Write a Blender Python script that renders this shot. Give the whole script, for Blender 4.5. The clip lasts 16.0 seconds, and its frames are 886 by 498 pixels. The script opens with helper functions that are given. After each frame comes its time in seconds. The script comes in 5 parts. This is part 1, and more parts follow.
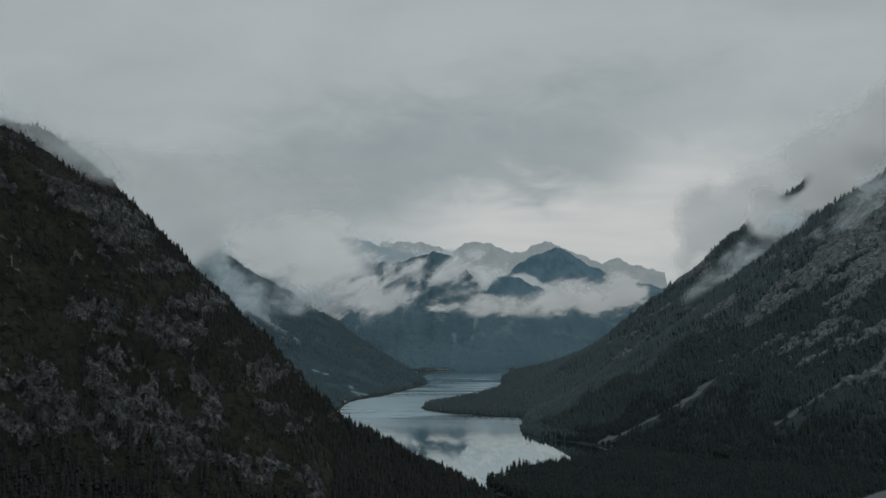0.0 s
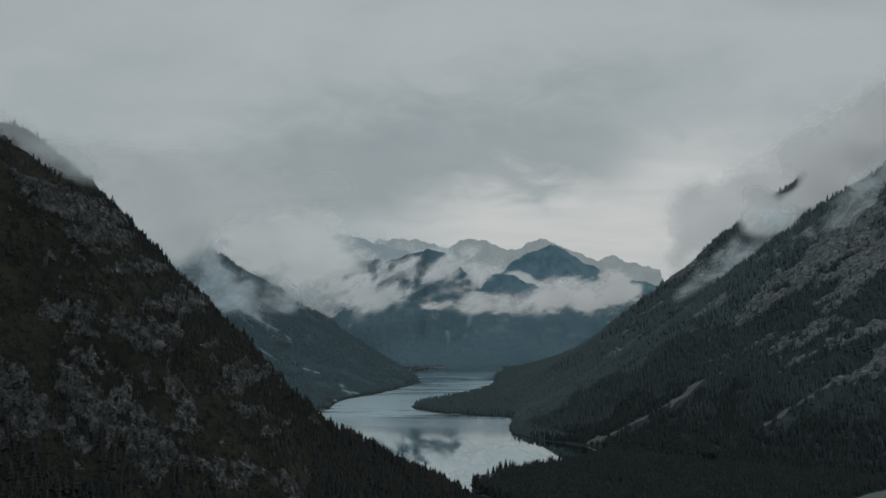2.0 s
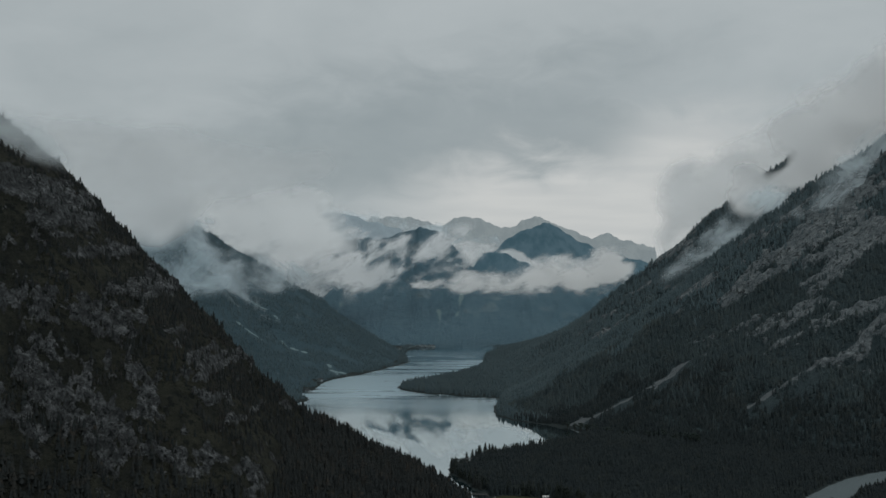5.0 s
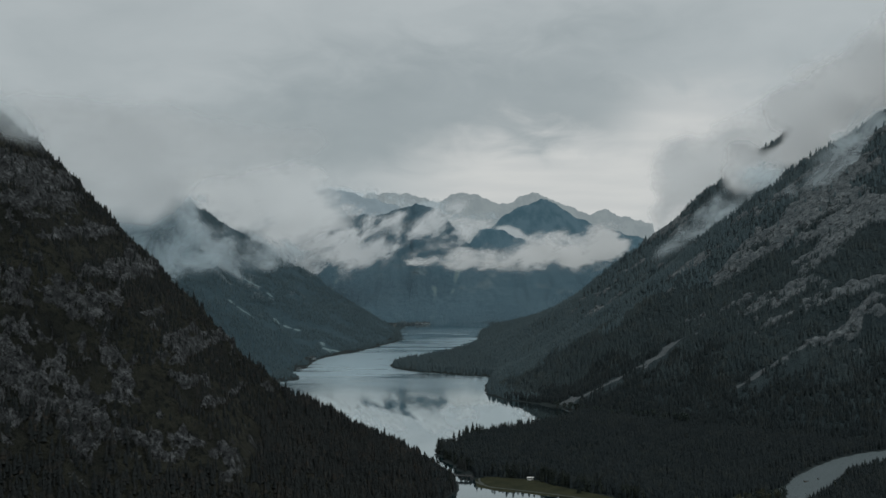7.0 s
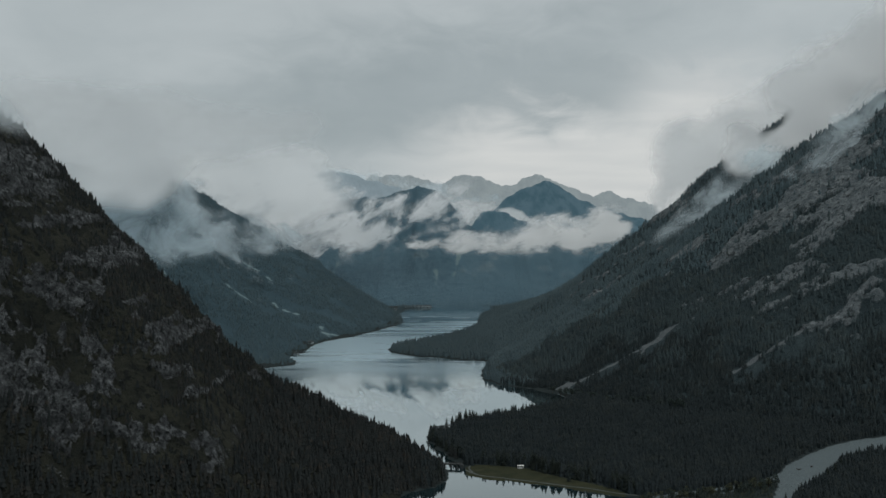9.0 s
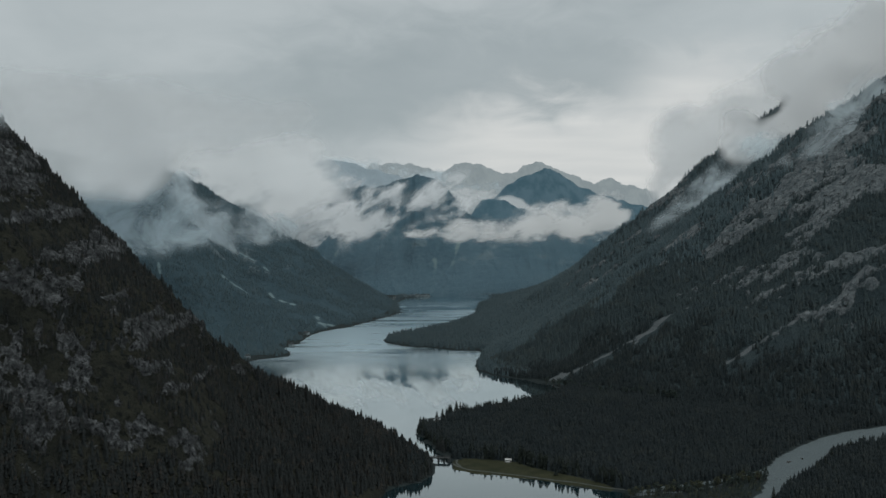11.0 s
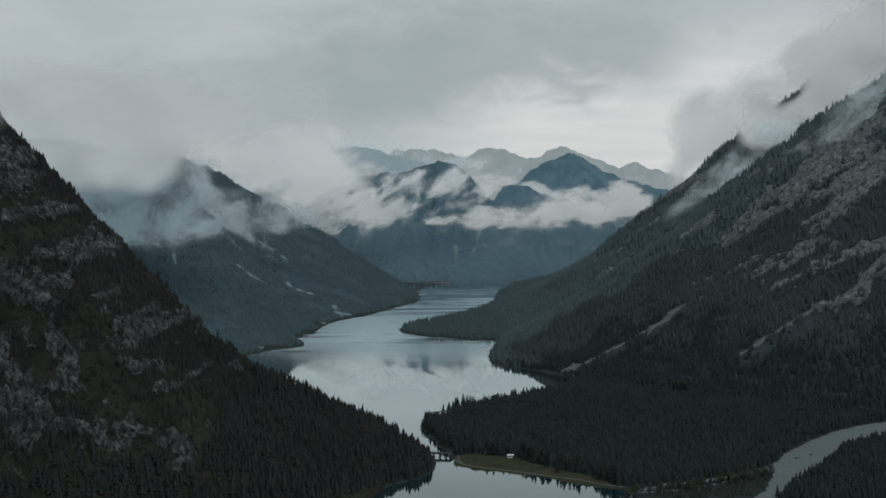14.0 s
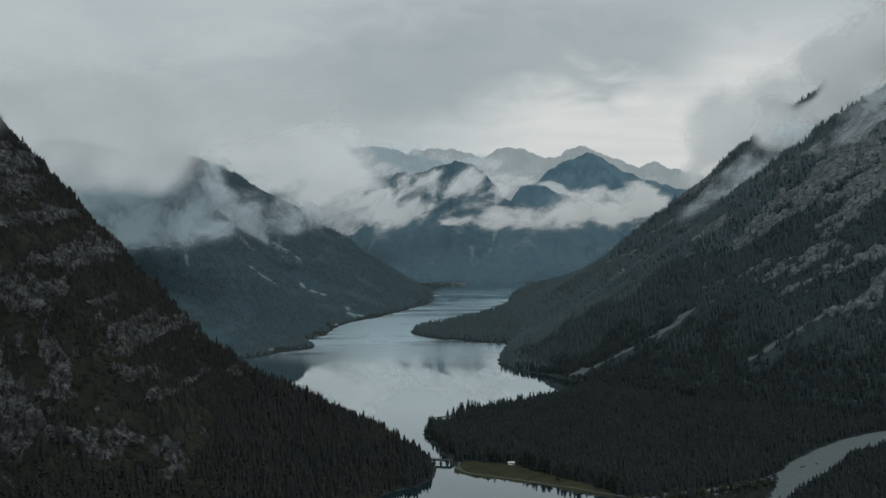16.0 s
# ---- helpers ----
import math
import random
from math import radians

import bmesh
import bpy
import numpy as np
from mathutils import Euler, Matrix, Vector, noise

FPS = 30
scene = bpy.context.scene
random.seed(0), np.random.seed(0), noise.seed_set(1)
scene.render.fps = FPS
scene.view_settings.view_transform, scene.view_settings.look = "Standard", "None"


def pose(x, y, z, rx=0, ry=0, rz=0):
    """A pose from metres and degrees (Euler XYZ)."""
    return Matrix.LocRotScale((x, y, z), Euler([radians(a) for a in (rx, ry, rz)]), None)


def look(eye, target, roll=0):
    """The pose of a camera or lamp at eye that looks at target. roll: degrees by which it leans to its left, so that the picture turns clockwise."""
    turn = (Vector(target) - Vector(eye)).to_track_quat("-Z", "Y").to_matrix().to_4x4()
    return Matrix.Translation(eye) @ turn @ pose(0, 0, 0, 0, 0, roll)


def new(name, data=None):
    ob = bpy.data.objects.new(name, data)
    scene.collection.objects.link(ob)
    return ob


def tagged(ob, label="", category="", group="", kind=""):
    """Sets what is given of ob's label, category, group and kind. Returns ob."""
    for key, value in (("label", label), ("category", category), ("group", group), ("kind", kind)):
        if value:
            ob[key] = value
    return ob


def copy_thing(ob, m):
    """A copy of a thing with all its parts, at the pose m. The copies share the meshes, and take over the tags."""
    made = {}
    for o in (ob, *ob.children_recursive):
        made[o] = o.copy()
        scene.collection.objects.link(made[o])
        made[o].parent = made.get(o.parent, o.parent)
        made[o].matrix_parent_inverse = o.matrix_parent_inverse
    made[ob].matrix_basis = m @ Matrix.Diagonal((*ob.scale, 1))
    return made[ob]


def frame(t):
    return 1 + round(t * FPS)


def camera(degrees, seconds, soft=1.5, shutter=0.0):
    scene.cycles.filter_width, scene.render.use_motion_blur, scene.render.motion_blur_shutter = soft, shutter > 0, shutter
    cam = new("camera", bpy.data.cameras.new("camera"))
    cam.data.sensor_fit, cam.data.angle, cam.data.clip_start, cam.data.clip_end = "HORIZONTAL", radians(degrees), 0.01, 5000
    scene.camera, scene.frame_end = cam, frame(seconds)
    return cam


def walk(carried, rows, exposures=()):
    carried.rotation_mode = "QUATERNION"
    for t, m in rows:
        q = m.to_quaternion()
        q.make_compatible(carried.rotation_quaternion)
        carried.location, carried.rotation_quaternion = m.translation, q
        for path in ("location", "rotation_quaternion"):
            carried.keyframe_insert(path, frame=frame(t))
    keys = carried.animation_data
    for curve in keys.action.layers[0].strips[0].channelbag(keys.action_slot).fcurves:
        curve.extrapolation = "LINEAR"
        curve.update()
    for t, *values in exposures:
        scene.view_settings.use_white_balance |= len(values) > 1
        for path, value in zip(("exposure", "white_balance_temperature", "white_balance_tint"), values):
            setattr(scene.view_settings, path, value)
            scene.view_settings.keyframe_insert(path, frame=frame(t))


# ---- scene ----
# One unit of the plan is the first height of the drone over the lake.
U = 220.0

# ---- camera ----
cam = camera(45.0, 16.0, soft=1.6)


def aim(x, y, z, yaw, pitch, roll):
    return pose(x * U, y * U, z * U, 90 + pitch, 0, yaw) @ pose(0, 0, 0, 0, 0, roll)


PATH = [
    (0.0, 0.0000, -0.0000, 1.0000, -0.845, 2.479, 0.306),
    (0.5, 0.0181, 0.0139, 1.0045, -0.871, 2.471, 0.308),
    (1.0, 0.0364, 0.0279, 1.0092, -0.882, 2.477, 0.319),
    (1.5, 0.0545, 0.0416, 1.0141, -0.893, 2.417, 0.346),
    (2.0, 0.0727, 0.0551, 1.0190, -0.917, 2.285, 0.341),
    (2.5, 0.0913, 0.0683, 1.0239, -0.928, 2.141, 0.374),
    (3.0, 0.1103, 0.0816, 1.0289, -0.954, 2.019, 0.347),
    (3.5, 0.1299, 0.0947, 1.0339, -0.947, 1.899, 0.335),
    (4.0, 0.1496, 0.1079, 1.0390, -0.936, 1.654, 0.339),
    (6.5, 0.2472, 0.1729, 1.0653, -0.964, 0.023, 0.302),
    (7.0, 0.2670, 0.1861, 1.0710, -0.900, -0.294, 0.281),
    (7.5, 0.2869, 0.1992, 1.0770, -0.753, -0.612, 0.270),
    (8.0, 0.3070, 0.2122, 1.0831, -0.599, -0.918, 0.245),
    (8.5, 0.3272, 0.2250, 1.0893, -0.539, -1.145, 0.214),
    (9.0, 0.3478, 0.2373, 1.0953, -0.523, -1.312, 0.131),
    (11.5, 0.4534, 0.2975, 1.1228, -0.127, -2.201, -0.313),
    (12.0, 0.4751, 0.3094, 1.1287, 0.140, -2.404, -0.371),
    (12.5, 0.4974, 0.3211, 1.1350, 0.399, -2.611, -0.437),
    (13.0, 0.5200, 0.3325, 1.1416, 0.703, -2.777, -0.491),
    (13.5, 0.5430, 0.3437, 1.1484, 0.968, -2.835, -0.555),
    (14.0, 0.5663, 0.3547, 1.1553, 1.390, -2.861, -0.580),
    (14.5, 0.5900, 0.3655, 1.1623, 1.793, -2.895, -0.615),
    (15.0, 0.6140, 0.3760, 1.1693, 2.152, -2.926, -0.608),
    (15.5, 0.6382, 0.3864, 1.1763, 2.408, -2.939, -0.599),
    (16.0, 0.6622, 0.3967, 1.1830, 2.630, -2.944, -0.563),
]
walk(cam, [(t, aim(*row)) for t, *row in PATH], [(0.0, -0.05, 6330, 9), (4.0, -0.02, 6330, 9), (9.0, 0.14, 6330, 9), (16.0, 0.23, 6330, 9)])

# ---- world and sun ----
world = bpy.data.worlds.new("overcast_sky")
scene.world = world
world.use_nodes = True


class Nodes:
    """A short hand for node trees."""

    def __init__(self, tree):
        self.t = tree
        self.t.nodes.clear()

    def n(self, kind, ins=None, **props):
        node = self.t.nodes.new(kind)
        for key, value in props.items():
            if key == "operation":
                node.operation = value
            elif key == "blend_type":
                node.blend_type = value
            elif key == "data_type":
                node.data_type = value
            elif key == "interpolation_type":
                node.interpolation_type = value
            elif key == "attribute_name":
                node.attribute_name = value
            elif key == "sky_type":
                node.sky_type = value
            elif key == "distance":
                node.distance = value
            elif key == "feature":
                node.feature = value
        for key, value in (ins or {}).items():
            if isinstance(value, bpy.types.NodeSocket):
                self.t.links.new(value, node.inputs[key])
            else:
                node.inputs[key].default_value = value
        return node

    def math(self, op, a, b=0.0, c=0.0):
        return self.n("ShaderNodeMath", {0: a, 1: b, 2: c}, operation=op).outputs[0]

    def mix(self, f, a, b):
        node = self.n("ShaderNodeMix", data_type="RGBA")
        for key, value in ((0, f), (6, a), (7, b)):
            if isinstance(value, bpy.types.NodeSocket):
                self.t.links.new(value, node.inputs[key])
            else:
                node.inputs[key].default_value = value if key == 0 else (*value, 1)
        return node.outputs[2]

    def ramp(self, v, a, b, c=0.0, d=1.0):
        return self.n("ShaderNodeMapRange", {0: v, 1: a, 2: b, 3: c, 4: d}, interpolation_type="SMOOTHSTEP").outputs[0]

    def noise(self, vec, scale, detail=6.0, rough=0.55, warp=0.0):
        return self.n("ShaderNodeTexNoise", {"Vector": vec, "Scale": scale, "Detail": detail, "Roughness": rough, "Distortion": warp}).outputs[0]

    def vec(self, v, scale=(1, 1, 1), move=(0, 0, 0)):
        return self.n("ShaderNodeMapping", {"Vector": v, "Scale": scale, "Location": move}).outputs[0]


def sky():
    q = Nodes(world.node_tree)
    d = q.n("ShaderNodeTexCoord").outputs["Generated"]
    xyz = q.n("ShaderNodeSeparateXYZ", {0: d})
    x, y, z = xyz.outputs[0], xyz.outputs[1], xyz.outputs[2]
    big = q.noise(q.vec(d, (5.0, 5.0, 13.0), (0.35, 0.0, 0.2)), 1.0, 5.0, 0.5, 0.3)
    fine = q.noise(q.vec(d, (16.0, 16.0, 34.0), (3.0, 1.0, 2.0)), 1.0, 6.0, 0.55, 0.6)
    streak = q.noise(q.vec(d, (7.0, 7.0, 70.0), (5.0, 1.0, 0.0)), 1.0, 3.0, 0.5)
    # the bright break in the cloud over the far valley
    wob = q.math("MULTIPLY", q.math("SUBTRACT", fine, 0.5), 0.085)
    gx = q.math("MULTIPLY", q.math("SUBTRACT", x, 0.15), 5.3)
    gz = q.math("MULTIPLY", q.math("SUBTRACT", q.math("ADD", z, wob), q.math("ADD", 0.045, q.math("MULTIPLY", x, 0.15))), 13.0)
    away = q.math("SQRT", q.math("ADD", q.math("MULTIPLY", gx, gx), q.math("MULTIPLY", gz, gz)))
    gap = q.math("MULTIPLY", q.ramp(away, 1.25, 0.45), q.ramp(y, 0.0, 0.3))
    # the dark belly of cloud above it, with a lobe that hangs into the break
    lean = q.math("SUBTRACT", q.math("ADD", z, wob), q.math("ADD", q.math("MULTIPLY", x, 0.17), 0.125))
    bx, bz = q.math("MULTIPLY", q.math("ADD", x, 0.03), 3.6), q.math("MULTIPLY", lean, 15.0)
    belly = q.ramp(q.math("SQRT", q.math("ADD", q.math("MULTIPLY", bx, bx), q.math("MULTIPLY", bz, bz))), 1.4, 0.1)
    lx = q.math("MULTIPLY", q.math("SUBTRACT", q.math("ADD", x, wob), 0.125), 10.5)
    lz = q.math("MULTIPLY", q.math("SUBTRACT", q.math("ADD", z, wob), 0.130), 21.0)
    lobe = q.ramp(q.math("SQRT", q.math("ADD", q.math("MULTIPLY", lx, lx), q.math("MULTIPLY", lz, lz))), 1.25, 0.25)
    front = q.ramp(y, 0.0, 0.3)
    belly = q.math("MULTIPLY", q.math("MAXIMUM", belly, q.math("MULTIPLY", lobe, 0.9)), front)
    gap = q.math("MULTIPLY", gap, q.math("SUBTRACT", 1.0, q.math("MULTIPLY", lobe, 0.9)))
    base = q.math("ADD", q.math("MULTIPLY", q.math("SUBTRACT", big, 0.5), 0.55), q.math("MULTIPLY", q.math("SUBTRACT", fine, 0.5), 0.14))
    tone = q.ramp(q.math("SUBTRACT", q.math("ADD", base, 0.60), q.math("MULTIPLY", belly, 0.36)), 0.0, 1.0)
    cloud = q.mix(tone, (0.275, 0.313, 0.323), (0.48, 0.51, 0.512))
    bright = q.mix(q.ramp(streak, 0.25, 0.75), (0.52, 0.53, 0.52), (0.60, 0.60, 0.578))
    cover = q.mix(gap, cloud, bright)
    nishita = q.n("ShaderNodeTexSky", sky_type="NISHITA")
    nishita.sky_type = "NISHITA"
    nishita.sun_disc = False
    nishita.sun_elevation = radians(65)
    nishita.sun_rotation = radians(130)
    clear = q.n("ShaderNodeBackground", {"Color": nishita.outputs[0], "Strength": 0.05})
    over = q.n("ShaderNodeBackground", {"Color": cover, "Strength": 1.0})
    both = q.n("ShaderNodeMixShader", {0: 0.96, 1: clear.outputs[0], 2: over.outputs[0]})
    q.n("ShaderNodeOutputWorld", {0: both.outputs[0]})


sky()
sun = new("sun", bpy.data.lights.new("sun", "SUN"))
sun.data.energy, sun.data.angle, sun.data.color = 1.0, radians(30), (1.0, 0.97, 0.92)
sun.matrix_world = look((420, -160, 1200), (0, 200, 0))

# ---- noise for the land ----


def lattice(ix, iy, seed):
    h = (ix * 374761393 + iy * 668265263 + seed * 362437) & 0x7FFFFFFF
    h = ((h ^ (h >> 13)) * 1274126177) & 0x7FFFFFFF
    return ((h ^ (h >> 16)) & 0xFFFF) / 65535.0 * 2 * math.pi


def perlin(x, y, seed=0):
    ix, iy = np.floor(x).astype(np.int64), np.floor(y).astype(np.int64)
    fx, fy = x - ix, y - iy
    u, v = fx * fx * fx * (fx * (fx * 6 - 15) + 10), fy * fy * fy * (fy * (fy * 6 - 15) + 10)

    def corner(a, b):
        g = lattice(ix + a, iy + b, seed)
        return np.cos(g) * (fx - a) + np.sin(g) * (fy - b)

    low = corner(0, 0) * (1 - u) + corner(1, 0) * u
    high = corner(0, 1) * (1 - u) + corner(1, 1) * u
    return (low * (1 - v) + high * v) * 1.5


def fbm(x, y, size, octaves=4, seed=0, rough=0.5):
    total, amp = 0.0, 1.0
    for k in range(octaves):
        total = total + amp * perlin(x / size + 17.3 * k, y / size - 9.1 * k, seed + k)
        size, amp = size / 2.03, amp * rough
    return total


def crag(x, y, size, octaves=4, seed=0):
    total, amp = 0.0, 1.0
    for k in range(octaves):
        total = total + amp * (1 - 2 * np.abs(perlin(x / size + 5.7 * k, y / size + 3.3 * k, seed + k)))
        size, amp = size / 2.1, amp * 0.5
    return total / 1.9


def soft(a, lo, hi):
    f = np.clip((a - lo) / (hi - lo), 0, 1)
    return f * f * (3 - 2 * f)


# ---- the plan of the land, in units of U ----
WEST_SHORE = [(0.42, 4.81), (0.405, 4.97), (0.375, 5.10), (0.29, 5.36), (0.18, 5.6), (-0.1, 5.85), (-0.5, 6.2), (-1.0, 6.9), (-1.3, 7.6),
              (-1.25, 7.93), (-1.05, 8.14), (-0.925, 8.36), (-0.722, 8.56), (-0.75, 8.78), (-0.867, 9.01), (-0.753, 9.32), (-0.732, 9.94),
              (-0.637, 10.27), (-0.437, 10.63), (-0.284, 11.07), (-0.121, 11.6), (0.018, 12.12), (-0.01, 12.64), (-0.069, 13.36), (0.0, 14.07)]
EAST_SHORE = [(0.43, 14.38), (1.158, 14.07), (0.883, 12.865), (0.815, 11.73), (0.653, 11.08), (0.29, 10.3), (-0.011, 9.80), (-0.045, 9.6),
              (-0.016, 9.375), (0.143, 9.12), (0.563, 8.878), (0.786, 8.744), (0.738, 8.384), (0.685, 7.9), (0.70, 7.75), (0.80, 7.55), (0.94, 7.38), (1.06, 7.22), (1.16, 7.12),
              (1.22, 6.90), (1.06, 6.62), (0.748, 6.3), (0.53, 6.1), (0.415, 5.966), (0.331, 5.882), (0.314, 5.6), (0.385, 5.36), (0.46, 5.14),
              (0.481, 4.986), (0.505, 4.885), (0.56, 4.825), (0.664, 4.782), (0.779, 4.72), (0.934, 4.634), (1.081, 4.54), (1.15, 4.49)]
POOL_SHORE = [(1.3, 4.2), (1.3, 2.6), (-0.2, 2.6), (-0.15, 3.6), (0.1, 4.3), (0.27, 4.6), (0.356, 4.66)]
SHORE = WEST_SHORE + EAST_SHORE + POOL_SHORE
GRAVEL = [(1.50, 4.2), (1.70, 4.43), (1.77, 4.62), (1.80, 4.74), (1.90, 4.92), (1.992, 5.08), (2.117, 5.235), (2.278, 5.395), (2.454, 5.52), (2.608, 5.59), (3.2, 5.92), (3.2, 5.62), (2.422, 5.231), (2.202, 5.075), (2.092, 4.883),
          (1.969, 4.705), (1.859, 4.556), (1.775, 4.447), (1.65, 4.2)]
GRAVEL_ARM = [(1.06, 4.40), (1.27, 4.472), (1.394, 4.543), (1.617, 4.632), (1.754, 4.718), (1.861, 4.845)]
MEADOW = [(0.50, 5.03), (0.545, 5.05), (0.65, 5.015), (0.77, 4.965), (0.81, 4.90), (0.90, 4.81), (1.0, 4.705), (1.10, 4.60), (1.14, 4.54), (1.12, 4.51), (1.081, 4.53), (0.934, 4.62), (0.779, 4.71), (0.664, 4.77), (0.558, 4.81), (0.495, 4.88), (0.481, 4.96)]
SCREES = [([(1.07, 7.28), (1.18, 7.20), (1.32, 7.20), (1.54, 7.196), (1.72, 7.21), (1.85, 7.27), (1.95, 7.29)], 0.012),
          ([(1.04, 7.27), (1.12, 7.22), (1.22, 7.20)], 0.045), ([(1.74, 7.22), (1.82, 7.27), (1.90, 7.29)], 0.042), ([(1.95, 7.29), (2.08, 7.24), (2.2, 7.2)], 0.006),
          ([(2.12, 6.51), (2.255, 6.52), (2.41, 6.51), (2.59, 6.56), (2.76, 6.595), (2.88, 6.575), (3.02, 6.56), (3.3, 6.6)], 0.009)]
# rock walls and wooded ribs of the long flank: place, reach across and along it, weight
EAST_WALLS = [(1.50, 8.28, 0.14, 0.10, 0.8), (1.66, 8.24, 0.16, 0.07, 0.7), (2.05, 7.96, 0.22, 0.09, 0.9), (2.21, 7.93, 0.12, 0.08, 0.8), (2.19, 7.37, 0.17, 0.07, 0.9), (2.33, 7.65, 0.14, 0.10, 1), (2.45, 7.68, 0.12, 0.10, 1),
              (2.40, 7.31, 0.12, 0.09, 0.9), (2.59, 7.76, 0.16, 0.10, 1), (2.76, 7.69, 0.16, 0.09, 1), (2.97, 7.76, 0.2, 0.12, 1), (3.12, 7.63, 0.2, 0.14, 1), (3.20, 7.44, 0.2, 0.12, 1), (3.26, 7.81, 0.22, 0.12, 1.1),
              (2.80, 7.21, 0.18, 0.11, 1), (2.81, 6.94, 0.16, 0.12, 1), (2.96, 6.79, 0.18, 0.09, 0.9), (2.64, 7.06, 0.10, 0.07, 0.8), (3.03, 7.37, 0.16, 0.10, 1), (1.77, 9.48, 0.16, 0.07, 0.9), (1.92, 9.51, 0.12, 0.07, 0.9)]
EAST_RIBS = [(2.60, 7.28, 0.17, 0.07, 1), (2.99, 7.07, 0.22, 0.06, 1), (2.55, 7.47, 0.17, 0.05, 1), (2.55, 6.98, 0.2, 0.07, 1), (2.22, 7.62, 0.35, 0.06, 0.9), (2.86, 7.56, 0.22, 0.035, 0.8), (2.1, 7.75, 0.25, 0.04, 0.7)]


def inside_distance(X, Y, outline):
    """Signed distance to an outline, positive within it."""
    best, within = np.full(X.shape, 1e9), np.zeros(X.shape, bool)
    for (ax, ay), (bx, by) in zip(outline, outline[1:] + outline[:1]):
        dx, dy = bx - ax, by - ay
        f = np.clip(((X - ax) * dx + (Y - ay) * dy) / (dx * dx + dy * dy), 0, 1)
        best = np.minimum(best, np.hypot(X - ax - f * dx, Y - ay - f * dy))
        cross = ((ay > Y) != (by > Y)) & (X < dx * (Y - ay) / (dy if dy else 1e-9) + ax)
        within ^= cross
    return np.where(within, best, -best)


def line_distance(X, Y, line):
    best = np.full(X.shape, 1e9)
    for (ax, ay), (bx, by) in zip(line, line[1:]):
        dx, dy = bx - ax, by - ay
        f = np.clip(((X - ax) * dx + (Y - ay) * dy) / (dx * dx + dy * dy), 0, 1)
        best = np.minimum(best, np.hypot(X - ax - f * dx, Y - ay - f * dy))
    return best


def floor_height(x, y):
    """The valley floor with the lake bed cut into it, metres."""
    X, Y = x / U, y / U
    wob = 0.02 * fbm(x, y, 40, 3, 5)
    far = -inside_distance(X + wob, Y + wob, SHORE) * U
    rise = np.where(far > 0, np.minimum(0.5 + far * 0.10, 2.5) + np.maximum(far - 60, 0) * 0.012, np.maximum(far * 0.25, -9) - 0.3)
    rise = np.where(far > 25, rise + 0.8 * fbm(x, y, 60, 3, 8), rise)
    bed = soft(inside_distance(X, Y, GRAVEL), -0.02, 0.03)
    return rise - bed * 1.6


OUTCROPS = [([(-1.25, 0.60), (-1.05, 0.57), (-0.93, 0.535), (-0.837, 0.472), (-0.795, 0.42)], 0.062), ([(-0.806, 0.434), (-0.708, 0.43), (-0.656, 0.416), (-0.581, 0.407), (-0.507, 0.368)], 0.036),
            ([(-0.476, 0.362), (-0.409, 0.32), (-0.362, 0.264)], 0.026), ([(-1.025, 0.876), (-0.96, 0.85), (-0.905, 0.85)], 0.045), ([(-0.71, 0.76), (-0.654, 0.71), (-0.598, 0.693)], 0.034),
            ([(-0.987, 0.748), (-0.907, 0.692), (-0.824, 0.656)], 0.022), ([(-0.867, 0.624), (-0.777, 0.585), (-0.742, 0.551)], 0.017), ([(-0.614, 0.581), (-0.563, 0.557)], 0.018), ([(-0.536, 0.54), (-0.492, 0.482)], 0.016),
            ([(-0.779, 0.682), (-0.704, 0.612)], 0.012), ([(-0.961, 0.945), (-0.924, 0.938)], 0.036), ([(-1.129, 1.101), (-1.09, 1.08)], 0.024), ([(-1.241, 0.928), (-1.16, 0.907)], 0.04),
            ([(-1.233, 1.221), (-1.20, 1.18)], 0.036), ([(-1.157, 0.81), (-1.085, 0.662), (-1.059, 0.588)], 0.05), ([(-1.456, 1.439), (-1.287, 1.314)], 0.028)]
GROVES = [([(-0.86, 0.765), (-0.78, 0.74), (-0.69, 0.69)], 0.038), ([(-0.97, 0.985), (-0.80, 0.86), (-0.69, 0.77)], 0.034), ([(-0.55, 0.62), (-0.45, 0.50)], 0.045)]
SLIDE = [([(-0.84, 0.345), (-0.80, 0.32), (-0.768, 0.277), (-0.73, 0.25)], 0.011)]


def along_wall(x, z, lines):
    """How near a place on the steep mountain lies to lines drawn across its face."""
    near = z * 0
    for line, wide in lines:
        near = np.maximum(near, soft(wide * (1 + 0.7 * fbm(x, z, 20, 3, 48)) * U - line_distance(x, z, np.array(line) * U), -3, 3))
    return near


def wood_line(x):
    """Up to where thick wood covers the steep mountain."""
    return np.interp(x / U, [-2.2, -1.25, -1.08, -0.9, -0.75, -0.6, -0.5, -0.42, -0.36, -0.3, 0.4], [0.62, 0.52, 0.47, 0.425, 0.37, 0.33, 0.30, 0.25, 0.24, 0.5, 0.6]) * U


